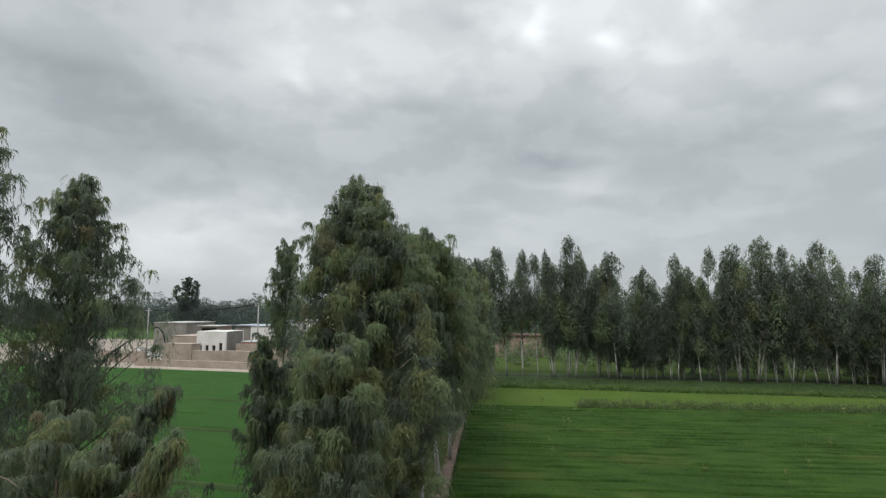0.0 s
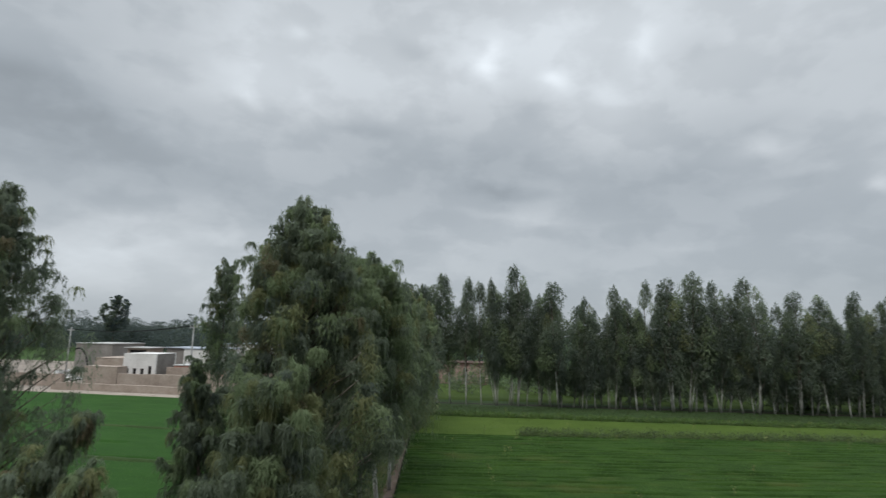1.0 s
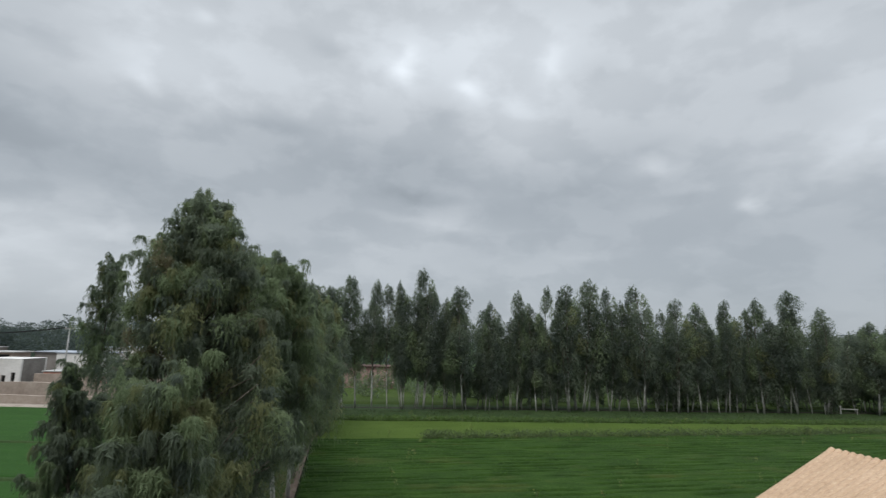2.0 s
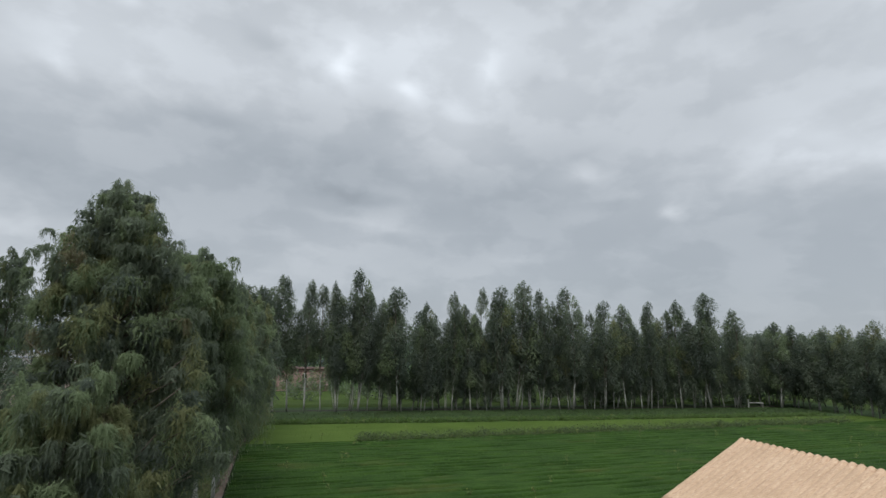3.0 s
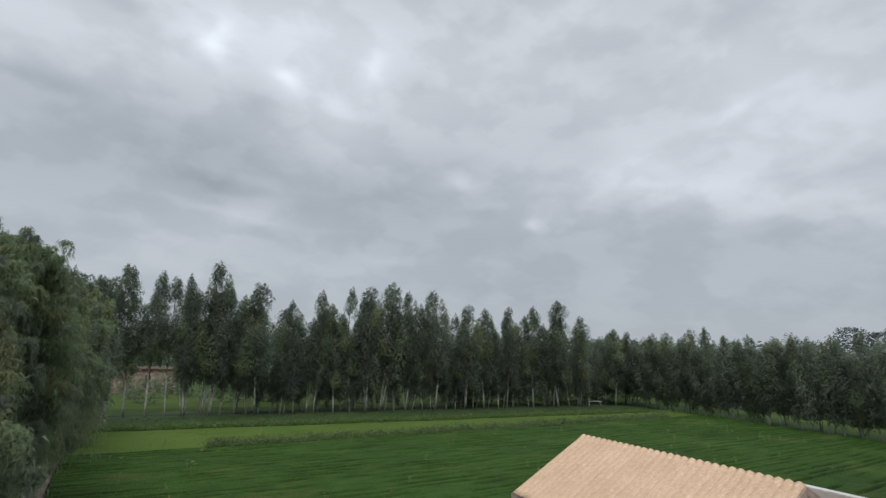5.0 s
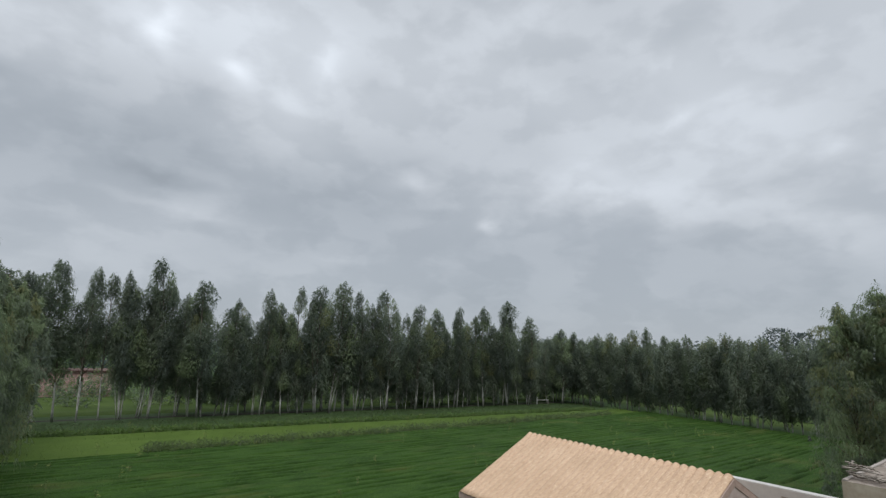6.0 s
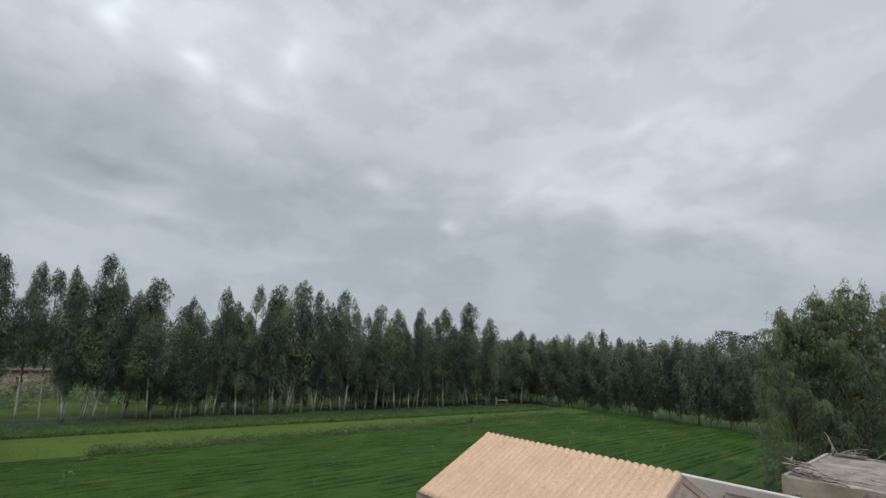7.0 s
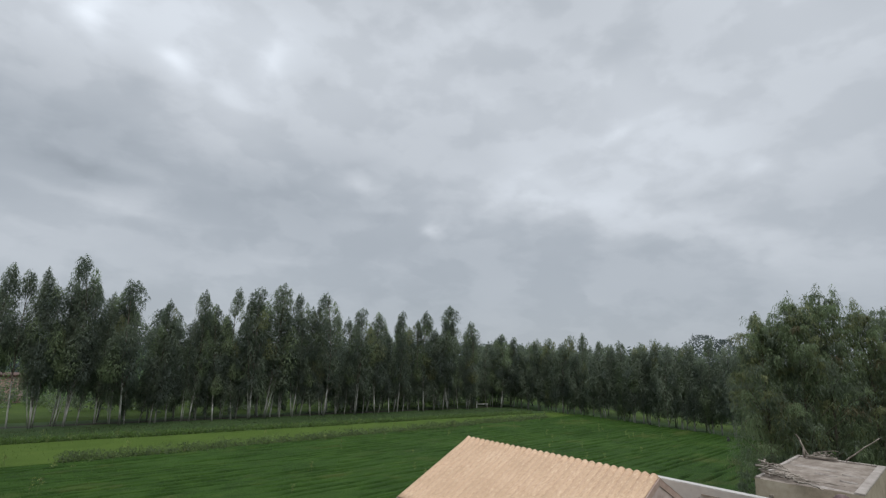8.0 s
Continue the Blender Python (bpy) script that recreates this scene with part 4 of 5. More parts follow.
    tagged(leaf_mesh("path_grass", q, [WEED, LEAF_OLIVE, LEAF_RUST], rng.integers(0, 3, len(q))), "rough grass and dead leaves along the path", "grass", kind="stuff")
    # the western fields, split by low banks
    left = lambda y: (-75.0, west_edge(y) - 3.4)
    calm = lambda x, y: 0.26 + 0.04 * noise.noise((x * 0.4, y * 0.7, 5.0)) - 0.16 * (abs(y - 30.2 - 0.4 * noise.noise((x * 0.1, 0, 0))) < 0.16) * (noise.noise((x * 0.2, 3, 1)) > -0.1)
    for y0, y1 in ((10.0, 18.4), (18.8, 26.2), (26.7, 34.5), (34.9, 49.7)):
        crop_sheet("clover", "bright green level fodder field", CLOVER, left, y0, y1, 110, int((y1 - y0) * 5), calm)
        q = blades(rng, 9000, left, y0 + 0.1, y1 - 0.1, calm, 0.13, 0.05)
        tagged(leaf_mesh("clover_leaves", q, [BLADE, WEED], (rng.random(len(q)) > 0.8).astype(int)), "low green fodder leaves", "crop", kind="stuff")
    for y in (18.6, 26.45, 34.7):
        crop_sheet("field_bank", "low grassy irrigation bank between two plots", VERGE, lambda v: (-75.0, west_edge(v) - 3.0), y - 0.22, y + 0.22, 80, 4, lambda p, v: 0.30 + 0.04 * noise.noise((p, v, 1)), "structure")["category"] = "bank"
    crop_sheet("sandy_track", "pale sandy track in front of the village wall", SAND, lambda y: (-85.0, -16.0), 49.85, 51.65, 60, 6, lambda x, y: 0.30 + 0.04 * noise.noise((x, y, 1)), "structure")["category"] = "track"
    crop_sheet("village_soil", "bare trodden soil between the houses", YARD, lambda y: (-110.0, -18.0), 52.3, 96.0, 40, 20, lambda x, y: 0.05 + 0.04 * noise.noise((x * 0.3, y * 0.3, 1)), "structure")["category"] = "ground"


# ------------------------------------------------------------------ village
def wall_with_openings(width, height, thick, openings):
    """A wall along x from 0, its face at y = 0, with real openings (x0, x1, z0, z1) through it."""
    bm = bmesh.new()
    xs = sorted({0.0, width, *[v for o in openings for v in o[:2]]})
    for a, b in zip(xs, xs[1:]):
        z = 0.0
        for o in sorted((o for o in openings if o[0] < b - 1e-6 and o[1] > a + 1e-6), key=lambda o: o[2]):
            if o[2] > z:
                box(bm, a, b, 0, thick, z, o[2])
            z = o[3]
        box(bm, a, b, 0, thick, z, height)
    bmesh.ops.remove_doubles(bm, verts=bm.verts, dist=1e-4)
    inner = [f for f in bm.faces if all(len(e.link_faces) > 2 for e in f.edges)]
    bmesh.ops.delete(bm, geom=inner, context="FACES_ONLY")
    return bm


def village_house(label, m, width, depth, height, wall_mat, openings=(), roof_mat=ROOF_EDGE, over=0.12, lip=0.13, side_shade_mat=None, frame_mat=GREY_WALL):
    """A flat-roofed house: four walls, a roof slab with a low lip, windows and doors set into the front wall."""
    house = base("village_house", label, "house", m, "village houses")
    part("front_wall", wall_with_openings(width, height, 0.25, list(openings)), wall_mat, house)
    part("side_wall", block(0, 0.25, 0.25, depth - 0.25, 0, height), side_shade_mat or wall_mat, house)
    part("side_wall", block(width - 0.25, width, 0.25, depth - 0.25, 0, height), side_shade_mat or wall_mat, house)
    part("back_wall", block(0, width, depth - 0.25, depth, 0, height), wall_mat, house)
    bm = block(-over, width + over, -over, depth + over, height, height + lip, bevel=0.03)
    part("roof", bm, roof_mat, house)
    for x0, x1, z0, z1 in openings:
        tall = z0 < 0.2
        w = part("door" if tall else "window", block(x0, x1, 0.16, 0.19, z0, z1), DARK, house)
        rim = bmesh.new()
        for s in ((x0, x0 + 0.06, z0, z1), (x1 - 0.06, x1, z0, z1), (x0 + 0.06, x1 - 0.06, z1 - 0.06, z1), (x0 + 0.06, x1 - 0.06, z0, z0 + 0.06)):
            box(rim, s[0], s[1], 0.09, 0.155, s[2], s[3])
        part("frame", rim, frame_mat, w)
        if not tall:
            part("sill", block(x0 - 0.06, x1 + 0.06, -0.05, 0.0, z0 - 0.07, z0 - 0.005), frame_mat, w)
    return house


def wall_run(name, label, m, length, height, thick, mat, cap=None, seed=0):
    """A boundary wall whose top has settled unevenly."""
    wall = base(name, label, "wall", m)
    bm = bmesh.new()
    n = max(4, int(length / 0.8))
    top = [height + 0.07 * noise.noise((i * 0.35 + seed, seed, 0.5)) for i in range(n + 1)]
    rows = []
    for i in range(n + 1):
        x = length * i / n
        rows.append([bm.verts.new(p) for p in ((x, 0, 0), (x, thick, 0), (x, thick, top[i]), (x, 0, top[i]))])
    for a, b in zip(rows, rows[1:]):
        for k in range(4):
            bm.faces.new((a[k], a[(k + 1) % 4], b[(k + 1) % 4], b[k]))
    bm.faces.new(rows[0]), bm.faces.new(reversed(rows[-1]))
    part("wall_body", bm, mat, wall)
    if cap:
        part("coping", block(-0.04, length + 0.04, -0.05, thick + 0.05, height + 0.075, height + 0.15, bevel=0.015), cap, wall)
    return wall


def village():
    wall_run("boundary_wall", "low grey-brown mud wall along the sandy track", pose(-52.0, 51.7, 0), 30.0, 1.02, 0.3, MUD_WALL, seed=1)
    wall_run("compound_wall", "tall buff mud-plastered compound wall", pose(-45.45, 53.45, 0), 21.0, 2.05, 0.3, MUD_WALL, seed=2)
    wall_run("brown_wall", "brown earth wall at the end of the compound", pose(-66.0, 56.0, 0), 11.0, 1.5, 0.35, MUD_WALL, seed=3)
    wall_run("earth_wall", "tall brown earth wall behind the rubble", pose(-43.0, 58.2, 0), 14.0, 2.55, 0.35, MUD_WALL, seed=7)
    village_house("low mud-plastered store behind the compound wall", pose(-49.7, 53.4, 0), 4.2, 1.5, 2.7, MUD_WALL, (), MUD_WALL, 0.02, 0.06)
    windows = [(0.35 + 0.95 * k, 0.78 + 0.95 * k, 1.6, 2.35 if k < 3 else 2.65) for k in range(4)]
    # its white side walls are coloured grey to hold the shade of the turned face
    village_house("white limewashed house with four dark windows", pose(-47.9, 57.0, 0, rz=4), 4.1, 4.0, 4.02, WHITE_WALL, windows, WHITE_WALL, 0.02, 0.05, side_shade_mat=GREY_WALL)
    village_house("mud-plastered side wing with a flat roof", pose(-53.2, 58.6, 0), 5.0, 5.0, 3.3, MUD_WALL, (), MUD_WALL, 0.04, 0.08)
    village_house("long grey barn with a white roof edge", pose(-71.8, 75.0, 0), 6.6, 7.0, 4.4, GREY_WALL)
    village_house("open shed with a white roof and a dark front", pose(-55.0, 66.0, 0), 3.2, 3.0, 4.3, MUD_WALL, [(0.3, 2.9, 3.2, 4.1)], over=0.35)
    village_house("white house with a small window", pose(-45.0, 64.0, 0), 4.9, 5.5, 4.45, WHITE_WALL, [(1.2, 1.6, 2.9, 3.4), (3.2, 3.6, 2.1, 3.3)], TIN)
    village_house("grey shed with a blue-grey tin roof", pose(-53.5, 72.0, 0), 7.0, 5.0, 4.2, GREY_WALL, (), TIN, 0.3)
    village_house("long shed with a pale blue tin roof", pose(-48.0, 78.0, 0), 13.0, 6.0, 4.8, WHITE_WALL, [(2.5, 3.6, 3.2, 4.3)], TIN, 0.3)
    village_house("open cattle shed with dark bays", pose(-39.6, 66.0, 0), 5.5, 4.0, 3.7, MUD_WALL, [(0.4, 2.4, 1.2, 3.2), (2.9, 5.0, 1.2, 3.2)], GREY_WALL)
    village_house("small brick hut beside the white house", pose(-42.3, 58.5, 0), 1.9, 2.6, 2.7, BRICK)
    # a concrete pole with its cross-arm
    pole = base("power_pole", "slender grey concrete power pole", "pole", pose(-41.5, 60.5, 0))
    smooth(part("shaft", tubes([([(0, 0, 0), (0, 0, 4), (0, 0, 7.6)], [0.11, 0.09, 0.07])], 8), POLE, pole))
    part("cross_arm", block(-0.55, 0.55, -0.06, 0.06, 7.25, 7.35), POLE, pole)
    for x in (-0.45, 0.0, 0.45):
        smooth(part("insulator", tubes([([(x, 0, 7.352), (x, 0, 7.44), (x, 0, 7.52)], [0.03, 0.045, 0.025])], 6), WHITE_WALL, pole))
    lean = base("power_pole", "grey power pole in front of the barn", "pole", pose(-58.5, 60.0, 0))
    smooth(part("shaft", tubes([([(0, 0, 0), (0, 0, 3.5), (0, 0, 7.0)], [0.10, 0.08, 0.07])], 8), POLE, lean))
    part("cross_arm", block(-0.5, 0.5, -0.05, 0.05, 6.6, 6.7), POLE, lean)
    for k in range(3):
        a, b = Vector((-41.95 + 0.45 * k, 60.5, 7.5)), Vector((-58.95 + 0.45 * k, 60.0, 6.75))
        line = [a.lerp(b, i / 12) - Vector((0, 0, 0.5 * math.sin(math.pi * i / 12))) for i in range(13)]
        tagged(smooth(part("power_cable", tubes([(line, [0.022] * 13)], 4), DARK)), "thin dark cable slung between two power poles", "cable", "power cables")
    # rubble, brick heaps and stacked sheets in the yards
    rng = random.Random(11)
    for name, label, cx, cy, top, mat, count, size in (
            ("rubble_heap", "heap of red bricks and pale rubble behind the wall", -34.6, 56.2, 2.35, [BRICK, WHITE_WALL, GREY_WALL, DARK], 190, 0.30),
            ("sheet_stack", "pale stacked slabs lying in the yard", -61.5, 62.5, 1.3, [ROOF_EDGE, WHITE_WALL, ROOF_EDGE], 70, 1.0)):
        heap = base(name, label, "heap", pose(cx, cy, 0))
        bm = bmesh.new()
        for _ in range(count):
            r = rng.random() ** 0.6
            a = rng.uniform(0, 6.28)
            z = top * (1 - r) * rng.uniform(0.6, 1.0) + 0.06
            e = Euler((rng.uniform(-0.5, 0.5), rng.uniform(-0.5, 0.5), rng.uniform(0, 3.1)))
            s = size * rng.uniform(0.6, 1.3)
            mm = Matrix.LocRotScale((2.3 * r * math.cos(a), 1.0 * r * math.sin(a), z), e, (s, s * 0.6, s * (0.35 if size < 0.5 else 0.12)))
            made = bmesh.ops.create_cube(bm, size=1.0, matrix=mm)
            k = rng.randrange(len(mat))
            for f in {f for v in made["verts"] for f in v.link_faces}:
                f.material_index = k
        # the earth core of the heap
        core = bmesh.ops.create_cone(bm, cap_ends=True, segments=12, radius1=1.0, radius2=0.25, depth=1.0, matrix=Matrix.Translation((0, 0, top * 0.42)) @ Matrix.Diagonal((2.2, 1.0, top * 0.84, 1)))
        part("pieces", bm, mat, heap)
    arch = base("bamboo_hoop", "bent dark bamboo hoop leaning by the barn", "hoop", pose(-66.5, 70.0, 0))
    smooth(part("hoop", tubes([([(1.9 * math.cos(a), 0, 3.9 * math.sin(a) + 0.02) for a in np.linspace(0.0, 1.9, 12)], [0.11] * 12)], 6), DARK, arch))
    # the weathered pink building behind the belt
    pink = base("pink_building", "weathered pink plastered building with a red-brown roof beyond the belt", "house", pose(-15.2, 80.0, 0))
    part("front_wall", wall_with_openings(8.6, 2.75, 0.3, [(0.9, 1.6, 0.0, 2.1), (3.2, 3.8, 1.0, 1.8), (5.2, 5.9, 0.0, 2.1)]), PINK, pink)
    part("side_wall", block(0, 0.3, 0.3, 5, 0, 2.75), PINK, pink)
    part("side_wall", block(8.3, 8.6, 0.3, 5, 0, 2.75), PINK, pink)
    part("back_wall", block(0, 8.6, 5, 5.3, 0, 2.75), PINK, pink)
    part("roof", block(-0.15, 8.75, -0.25, 5.5, 2.75, 2.95, bevel=0.04), RED_ROOF, pink)
    wall_run("garden_wall", "low worn pink garden wall beyond the belt", pose(-22, 77.5, 0), 16.0, 0.8, 0.25, PINK, seed=5)
    # the pale rail over the culvert in the field's far corner
    culvert = base("culvert_rail", "small whitewashed culvert rail at the field corner", "rail", pose(44.7, 59.5, 0, rz=-10))
    part("beam", block(-0.1, 1.6, 0, 0.14, 0.52, 0.62, bevel=0.02), LIMEWASH_WALL, culvert)
    part("post", block(-0.22, -0.102, 0.01, 0.13, 0.0, 0.95, bevel=0.01), LIMEWASH_WALL, culvert)
    part("post", block(1.45, 1.53, 0.03, 0.11, 0.0, 0.519, bevel=0.01), GREY_WALL, culvert)
    stump = base("tree_stump", "dark burnt tree stump at the wheat's edge", "stump", pose(48.3, 27.3, 0))
    smooth(part("stem", tubes([([(0, 0, 0), (0.02, 0, 0.35), (0.0, 0.03, 0.75)], [0.16, 0.13, 0.10])], 8), DARK, stump))


# ------------------------------------------------------------------ the near roofs
RIDGE_A, RIDGE_B = Vector((7.71, 11.34)), Vector((8.38, 6.54))
RIDGE_Z, EAVE_Z, HALF = 5.13, 4.08, 2.02
WAVES = 31


def strip_profile(length, wave, seed, seg=8, steps=14):
    """One wave of corrugated roofing from ridge to eave: a rounded crest between two valleys, a little uneven. x across, y down the slope."""
    verts, faces = [], []
    w = seg + 1
    for j in range(steps + 1):
        y = -0.02 + (length + 0.02) * j / steps
        off = 0.003 * noise.noise((seed * 3.7, y * 2.3, 0.0)) + 0.004 * ((j * 0.5) % 1.0)
        for t in (0.0, -0.012):
            for k in range(w):
                tall = 0.019 + 0.030 * math.exp(-max(y, 0) / 0.10)
                verts.append((wave * k / seg, y, tall * math.sin(math.pi * k / seg) ** 0.9 + off + t))
    for j in range(steps):
        a, b = 2 * w * j, 2 * w * (j + 1)
        for k in range(seg):
            faces.append((a + k, a + k + 1, b + k + 1, b + k))
            faces.append((a + w + k + 1, a + w + k, b + w + k, b + w + k + 1))
    end = 2 * w * steps
    for k in range(seg):
        faces.append((w + k, w + k + 1, k + 1, k))
        faces.append((end + k, end + k + 1, end + w + k + 1, end + w + k))
    return verts, faces


def tiled_house():
    """The gable-roofed porch of tiles below the camera's roof, with its walls."""
    along = (RIDGE_B - RIDGE_A)
    length = along.length
    turn = math.degrees(math.atan2(along.y, along.x))
    # local x runs down the ridge from A to B, local y to its left (east), z up
    house = base("tiled_porch", "gable-roofed porch with buff corrugated roof tiles", "house", pose(RIDGE_A.x, RIDGE_A.y, 0, rz=turn))
    slope = math.hypot(HALF, RIDGE_Z - EAVE_Z)
    tilt = math.atan2(RIDGE_Z - EAVE_Z, HALF)
    deck = bmesh.new()
    ring = [(-HALF + 0.03, EAVE_Z - 0.02), (0, RIDGE_Z - 0.02), (HALF - 0.03, EAVE_Z - 0.02), (HALF - 0.03, EAVE_Z - 0.10), (0, RIDGE_Z - 0.12), (-HALF + 0.03, EAVE_Z - 0.10)]
    a = [deck.verts.new((0.03, y, z)) for y, z in ring]
    b = [deck.verts.new((length - 0.03, y, z)) for y, z in ring]
    for k in range(6):
        deck.faces.new((a[k], a[(k + 1) % 6], b[(k + 1) % 6], b[k]))
    for s in (a, b):
        deck.faces.new((s[0], s[1], s[4], s[5])), deck.faces.new((s[1], s[2], s[3], s[4]))
    part("roof_deck", deck, FASCIA, house)
    # verge boards at both gable ends
    for x in (-0.02, length):
        for side in (-1, 1):
            bm = bmesh.new()
            pts = [(side * (HALF + 0.02), EAVE_Z - 0.035), (side * 0.004, RIDGE_Z - 0.02), (side * 0.004, RIDGE_Z - 0.14), (side * (HALF + 0.02), EAVE_Z - 0.14)]
            v = [bm.verts.new((x + dx, y, z)) for dx in (0, 0.02) for y, z in pts]
            for q in ((0, 1, 2, 3), (7, 6, 5, 4), (0, 4, 5, 1), (1, 5, 6, 2), (2, 6, 7, 3), (3, 7, 4, 0)):
                bm.faces.new([v[i] for i in q])
            part("verge_board", bm, FASCIA, house)
    for side in (-1, 1):
        part("eave_board", block(0.0, length, side * HALF - 0.015, side * HALF + 0.015, EAVE_Z - 0.13, EAVE_Z - 0.012), FASCIA, house)
    # walls down to the ground
    zt = EAVE_Z - 0.13
    w = HALF - 0.25
    full = HALF - 0.05
    for name, s in (("wall", (0.15, length - 0.15, -w, -w + 0.23)), ("wall", (0.15, length - 0.15, w - 0.23, w)),
                    ("wall", (0.15, 0.38, -w + 0.23, w - 0.23)), ("wall", (length - 0.38, length - 0.15, -w + 0.23, w - 0.23))):
        part(name, block(*s, 0, zt), PLASTER, house)
    for x in (-0.004, length - 0.226):
        bm = bmesh.new()
        rise = (RIDGE_Z - EAVE_Z) / HALF * full
        low = [bm.verts.new(p) for p in ((x, -full, zt), (x, full, zt), (x, full, zt + 0.03), (x, 0, zt + 0.03 + rise), (x, -full, zt + 0.03))]
        high = [bm.verts.new(p.co + Vector((0.23, 0, 0))) for p in low]
        bm.faces.new(low), bm.faces.new(reversed(high))
        for k in range(5):
            bm.faces.new((low[k], high[k], high[(k + 1) % 5], low[(k + 1) % 5]))
        part("gable_wall", bm, GABLE, house)
    # corrugated tile strips: one piece a wave on the slope towards the camera, the other slope joined
    wave = length / WAVES
    west = Matrix.Translation((0, 0, RIDGE_Z)) @ Matrix.Rotation(tilt, 4, "X") @ Matrix.Diagonal((1, -1, 1, 1))
    kinds = []
    for k in range(5):
        data = bpy.data.meshes.new("roof_strip")
        v, f = strip_profile(slope + 0.03, wave, k)
        data.from_pydata(v, [], f)
        data.materials.append(TILE)
        data.polygons.foreach_set("use_smooth", [True] * len(data.polygons))
        kinds.append(data)
    rng = random.Random(2)
    for i in range(WAVES):
        ob = new("roof_strip", kinds[rng.randrange(5)])
        ob.parent = house
        ob.matrix_basis = west @ Matrix.Translation((i * wave, rng.uniform(-0.006, 0.006), rng.uniform(-0.0008, 0.0008)))
    east = Matrix.Translation((0, 0, RIDGE_Z)) @ Matrix.Rotation(-tilt, 4, "X")
    verts, faces = [], []
    v0, f0 = strip_profile(slope + 0.03, wave, 9)
    for i in range(WAVES):
        k = len(verts)
        verts += [east @ Vector((x + i * wave, y, z)) for x, y, z in v0]
        faces += [tuple(k + n for n in f) for f in f0]
    tagged(smooth(part("far_slope_tiles", (verts, faces), TILE, house)), kind="stuff")


def white_parapet():
    """The off-white parapet of the neighbouring flat roof, with a shallow panel, and the roof and walls that carry it."""
    turn = math.degrees(math.atan2(-0.99, 0.138))
    house = base("white_house", "flat-roofed house with an off-white panelled parapet", "house", pose(10.75, 8.5, 0, rz=turn))
    z0, z1 = 3.6, 4.57
    part("parapet", block(0, 9.0, 0.0, 0.22, z0, z1, bevel=0.012), PARAPET, house)
    # thin dark bars stand in for the shaded groove round each panel
    for k in range(4):
        x = 1.15 + 2.05 * k
        rim = bmesh.new()
        for s in ((x + 0.06, x + 1.64, 4.395, 4.42), (x + 0.06, x + 1.64, 3.86, 3.885), (x, x + 0.025, 3.94, 4.34), (x + 1.675, x + 1.7, 3.94, 4.34)):
            box(rim, s[0], s[1], -0.028, -0.002, s[2], s[3])
        part("groove_shade_bar", rim, CONCRETE, house)
    part("roof_slab", block(0, 9.0, -1.6, -0.002, z0 - 0.2, z0 - 0.004), CONCRETE, house)
    part("wall", block(0.05, 8.95, -0.02, 0.2, 0, z0 - 0.21), PLASTER, house)


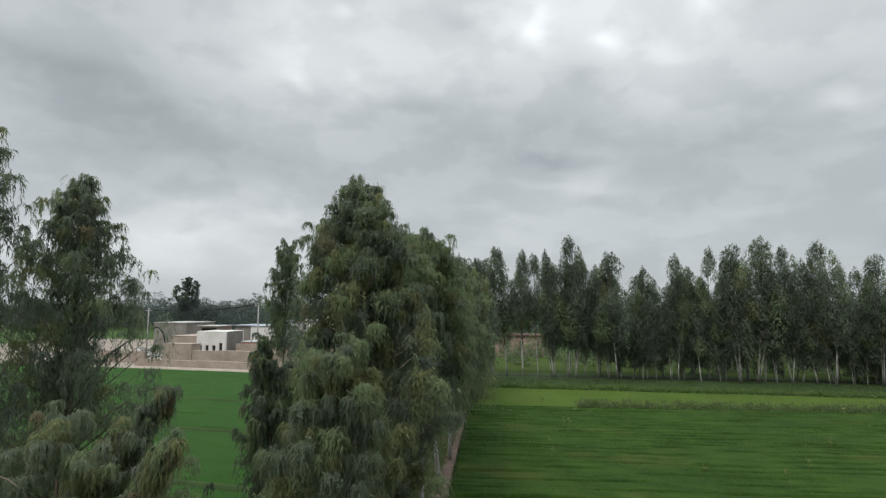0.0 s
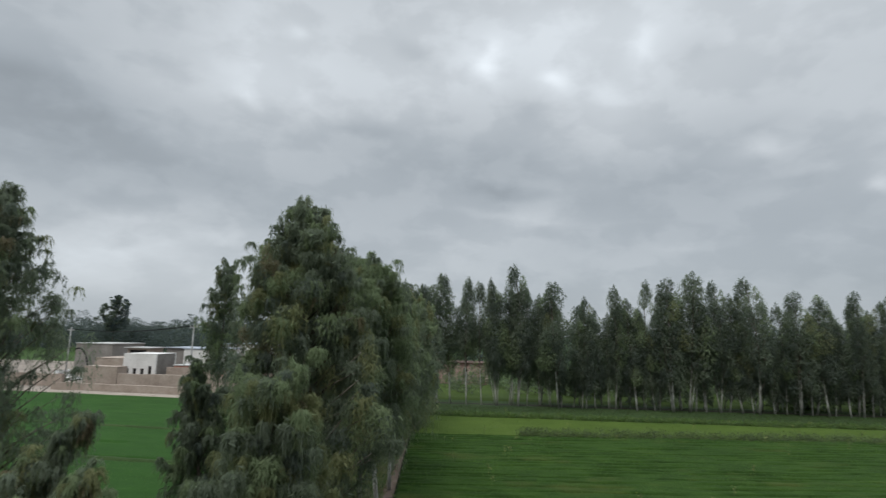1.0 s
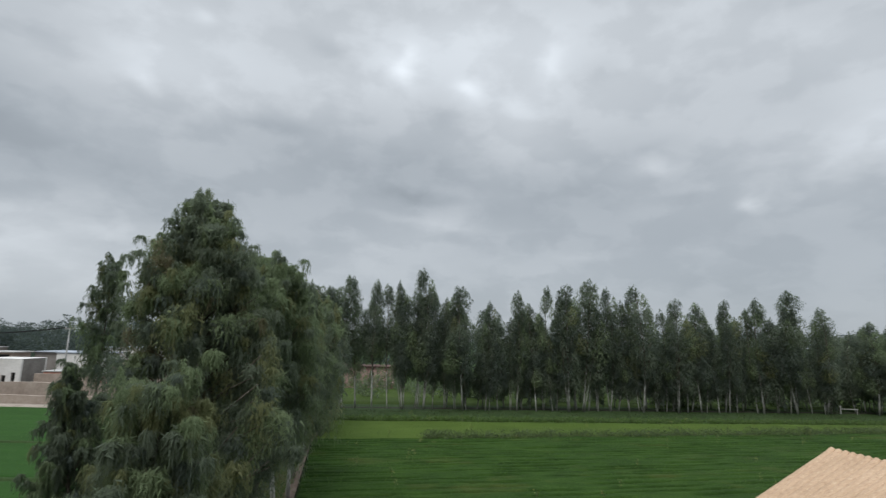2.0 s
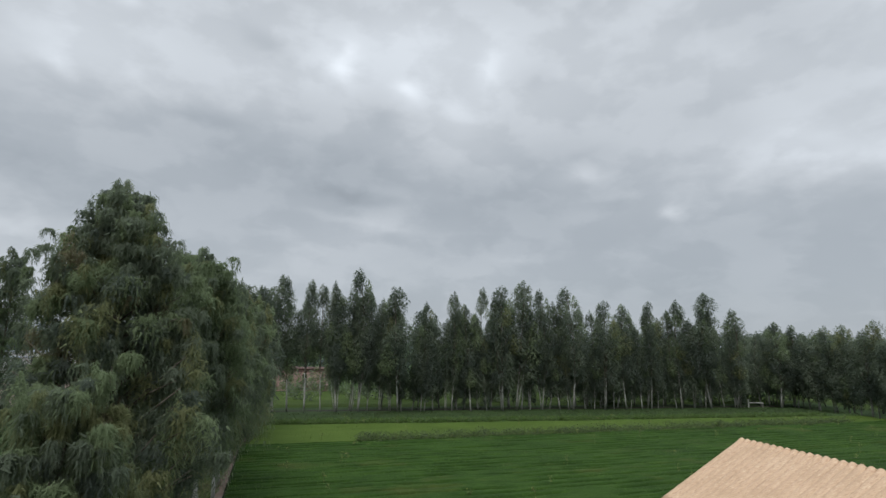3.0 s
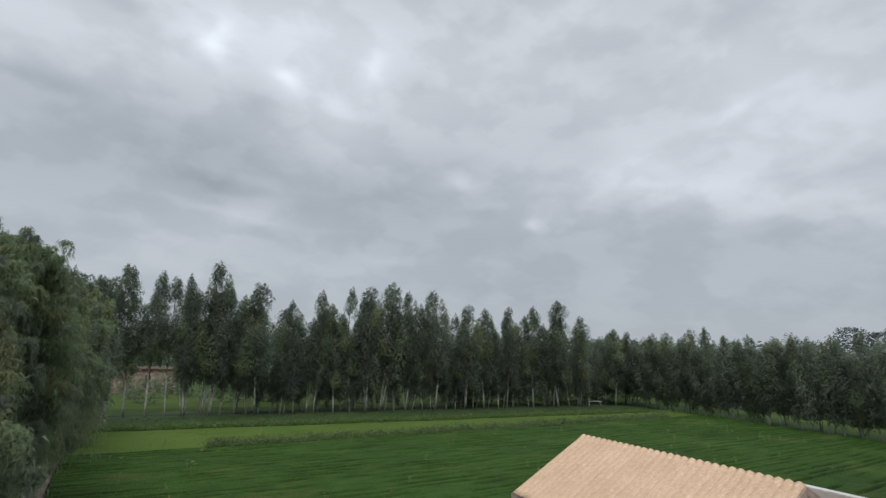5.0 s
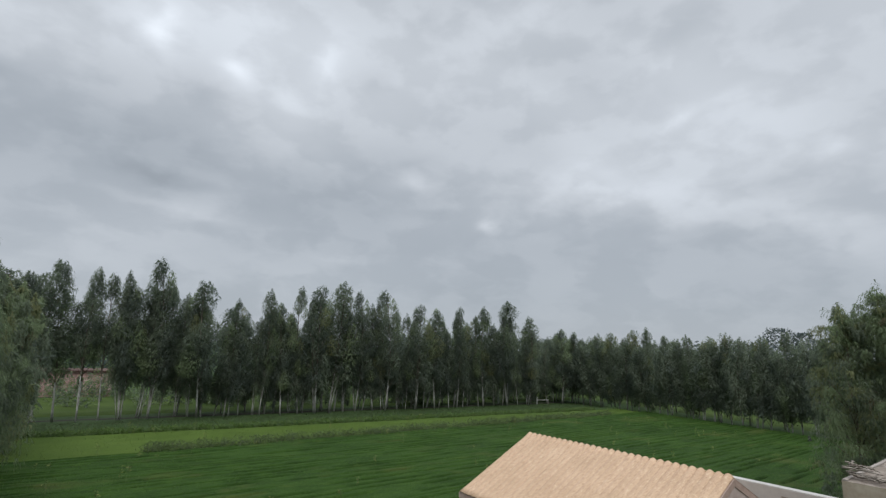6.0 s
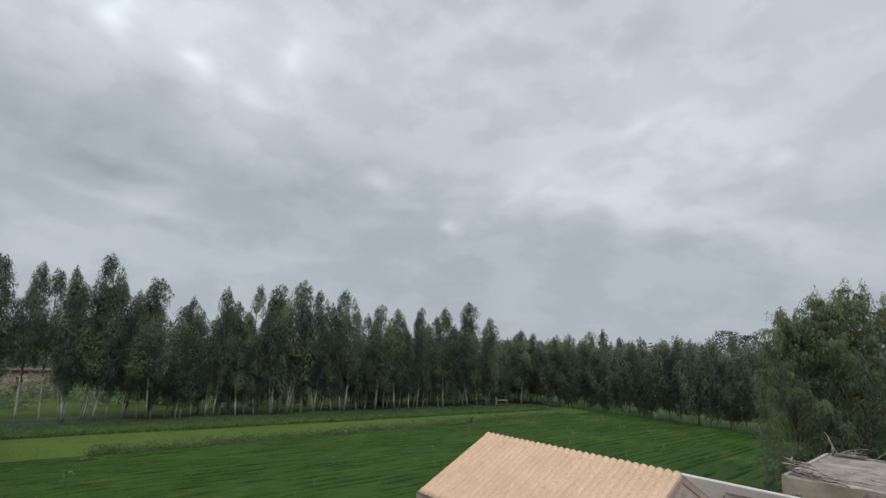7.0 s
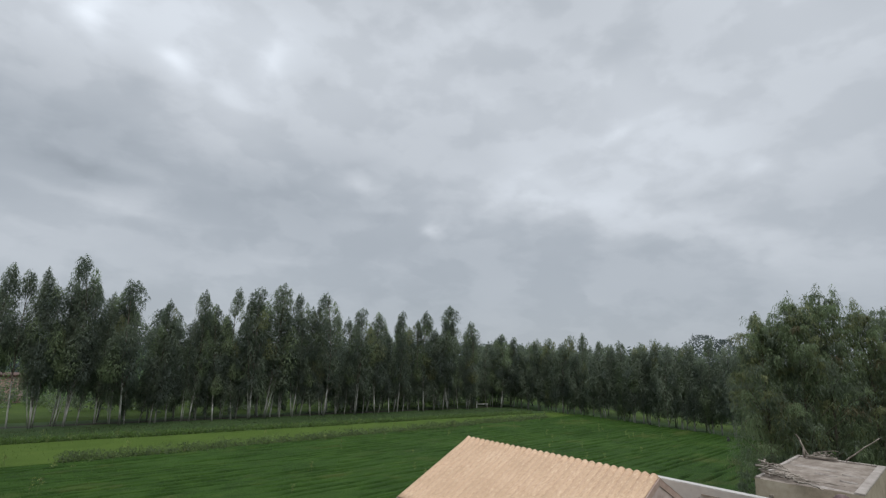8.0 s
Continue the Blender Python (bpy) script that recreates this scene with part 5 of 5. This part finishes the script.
def hut():
    """The flat concrete-roofed hut with firewood on it."""
    origin, u, v = Vector((18.5, 10.05)), Vector((6.3, 1.42)), Vector((1.08, -2.5))
    turn = math.degrees(math.atan2(u.y, u.x))
    long, wide = u.length, 2.85
    hutt = base("concrete_hut", "small hut with a weathered flat concrete roof", "house", pose(origin.x, origin.y, 0, rz=turn))
    top = 3.5
    part("wall", block(0.0, 0.31, -wide, 0.0, 0, top - 0.2), HUT_WALL, hutt)
    part("wall", block(long - 0.31, long, -wide, 0.0, 0, top - 0.2), HUT_WALL, hutt)
    part("wall", block(0.31, long - 0.31, -0.31, 0.0, 0, top - 0.2), HUT_WALL, hutt)
    part("wall", block(0.31, long - 0.31, -wide, -wide + 0.31, 0, top - 0.2), HUT_WALL, hutt)
    slab = bmesh.new()
    bmesh.ops.create_grid(slab, x_segments=40, y_segments=34, size=0.5, matrix=Matrix.Translation((long / 2, -wide / 2, top)) @ Matrix.Diagonal((long, wide, 1, 1)))
    for p in slab.verts:
        p.co.z += 0.018 * noise.noise(p.co * 1.3) - 0.004
    edge = [e for e in slab.edges if e.is_boundary]
    low = bmesh.ops.extrude_edge_only(slab, edges=edge)
    for p in (g for g in low["geom"] if isinstance(g, bmesh.types.BMVert)):
        p.co.z = top - 0.2
    for f in slab.faces:
        f.material_index = 0 if abs(f.normal.z) > 0.5 else 1
    part("roof_slab", slab, [CONCRETE, HUT_WALL], hutt)
    part("side_lip", block(0.0, long, -0.14, 0.0, top - 0.02, top + 0.045, bevel=0.015), ROOF_CRUST, hutt)
    part("side_lip", block(0.0, long, -wide, -wide + 0.26, top - 0.02, top + 0.05, bevel=0.015), ROOF_CRUST, hutt)
    part("back_lip", block(long - 0.2, long - 0.002, -wide + 0.27, -0.145, top - 0.02, top + 0.05, bevel=0.015), ROOF_CRUST, hutt)
    # worn ridges of lime across the roof
    rng = random.Random(6)
    for x0, y0, y1, broad in ((4.0, -0.2, -1.7, 0.07), (2.7, -1.2, -1.85, 0.05), (3.2, -1.9, -2.5, 0.05), (1.9, -2.0, -2.5, 0.04), (0.35, -1.3, -2.5, 0.06)):
        bm = bmesh.new()
        n = 12
        rows = []
        for k in range(n + 1):
            y = y0 + (y1 - y0) * k / n
            half = broad * rng.uniform(0.4, 1.3) * math.sin(math.pi * (k + 0.6) / (n + 1.2))
            x = x0 - 0.22 * (y0 - y) + rng.gauss(0, 0.02)
            rows.append([bm.verts.new((x + d, y, top + h)) for d, h in ((-half - 0.02, 0.0), (-half * 0.5, 0.032), (half * 0.5, 0.032), (half + 0.02, 0.0))])
        for p, q in zip(rows, rows[1:]):
            for k in range(3):
                bm.faces.new((p[k], p[k + 1], q[k + 1], q[k]))
        part("lime_ridge", bm, ROOF_CRUST, hutt)
    part("beam_end", block(-0.12, 0.078, -0.52, -0.40, 2.98, 3.08, bevel=0.015), WOOD, hutt)
    part("wall_base", block(-0.9, 0.079, -2.7, -1.9, 0, 3.1, bevel=0.03), PLASTER, hutt)
    m = hutt.matrix_basis
    rng = random.Random(8)

    def stick(name, label, pts, radius, cat="wood", group="", wobble=1.0):
        """A crooked dry branch through the given points of the hut's roof."""
        n = 9
        fine = []
        for k in range(n):
            f = k / (n - 1) * (len(pts) - 1)
            i = min(int(f), len(pts) - 2)
            p = Vector(pts[i]).lerp(Vector(pts[i + 1]), f - i)
            fine.append(m @ (p + Vector((rng.gauss(0, 0.02), rng.gauss(0, 0.02), rng.gauss(0, 0.012) if 0 < k < n - 1 else 0)) * wobble))
        ob = smooth(part(name, tubes([(fine, [radius * (1 - 0.55 * k / n) for k in range(n)])], 6), WOOD))
        return tagged(ob, label, cat, group)

    for k in range(30):  # a tangled heap, thickest at the corner, trailing along the front edge
        far = rng.random() ** 2.4
        y = -0.05 - 1.15 * far
        x = rng.uniform(0.08, 0.75) + 0.25 * (1 - far)
        a = rng.gauss(0.3, 0.85)
        size = rng.uniform(0.35, 0.95)
        z = top + 0.07 + rng.uniform(0, 0.5) * (1 - far) ** 1.3
        tip = z + rng.gauss(0.0, 0.10) * (1 - far)
        stick("firewood_stick", "dry crooked firewood stick in a heap on the roof", [(x, y + 0.1, max(z, top + 0.06)), (x + size * math.sin(a) * 0.5, y - size * math.cos(a) * 0.5, max((z + tip) / 2 + rng.uniform(-0.03, 0.05), top + 0.06)), (x + size * math.sin(a), y - size * math.cos(a), max(tip - 0.06, top + 0.055))], rng.uniform(0.014, 0.034), group="firewood heap")
    for k in range(4):  # long thin ends
        y = -0.9 - 0.2 * k
        stick("firewood_stick", "thin dry firewood twig trailing from the heap", [(0.45, y, top + 0.07), (0.6, y - 0.45, top + 0.09), (0.75, y - 0.8, top + 0.05)], 0.016, group="firewood heap")
    stick("branch_stub", "upright pale dead branch on the roof's corner", [(6.05, -0.33, top + 0.04), (6.02, -0.28, top + 0.5), (5.95, -0.12, top + 0.9)], 0.048)
    stick("branch_stub", "short pale dead stub leaning on the roof's corner", [(6.1, -0.45, top + 0.04), (6.08, -0.40, top + 0.25), (6.05, -0.34, top + 0.36)], 0.04)
    plank = part("plank", block(-0.05, 0.05, -0.5, 0.5, 0.0, 0.07, bevel=0.01), WOOD)
    plank.matrix_basis = m @ Matrix.Translation((6.05, -0.9, top + 0.07)) @ Matrix.Rotation(0.12, 4, "Z")
    tagged(plank, "grey weathered plank along the back of the roof", "plank")
    for k in range(12):
        y = -0.45 - 0.05 * k
        stick("fallen_branch", "dark dry brushwood behind the plank on the roof", [(6.2 + rng.uniform(-0.1, 0.12), y, top + 0.09), (6.2, y - 0.2, top + 0.2 + rng.uniform(0, 0.1)), (6.15 + rng.uniform(-0.1, 0.15), y - 0.42, top + 0.10)], 0.02, group="fallen branches")
    stick("fallen_branch", "thin pale branch rising from the brushwood", [(6.2, -0.5, top + 0.1), (6.3, -0.9, top + 0.3), (6.4, -1.4, top + 0.38)], 0.022, group="fallen branches")
    stick("long_pole", "long bare wooden pole propped at a slant", [(6.35, -1.62, top + 0.06), (6.4, -2.1, top + 0.5), (6.45, -2.75, top + 1.05)], 0.030, wobble=0.3)
    basket = base("basket", "brown upturned wicker basket on a mud ledge", "basket", m @ pose(-0.45, -2.36, 3.1))
    rings = [(0.0, 0.25), (0.12, 0.265), (0.26, 0.24), (0.36, 0.17), (0.41, 0.08), (0.42, 0.02)]
    smooth(part("body", tubes([([(0, 0, z) for z, r in rings], [r for z, r in rings])], 18), BASKET, basket))
    part("rim", tubes([([(0, 0, 0.0), (0, 0, 0.05)], [0.285, 0.28])], 18), WOOD, basket)


def home_roof():
    """The flat roof on which the camera stands, out of sight below it."""
    home = base("home_building", "plain flat-roofed building under the viewpoint", "house", pose(0, 0, 0))
    part("roof_slab", block(-4.0, 4.0, -7.0, 2.2, 5.2, 5.45, bevel=0.02), CONCRETE, home)
    part("wall", block(-3.8, 3.8, -6.8, 2.0, 0, 5.198), PLASTER, home)


fields()
village()
white_parapet()
hut()
home_roof()
near_trees()
rows_of_trees()
far_woods()
tiled_house()
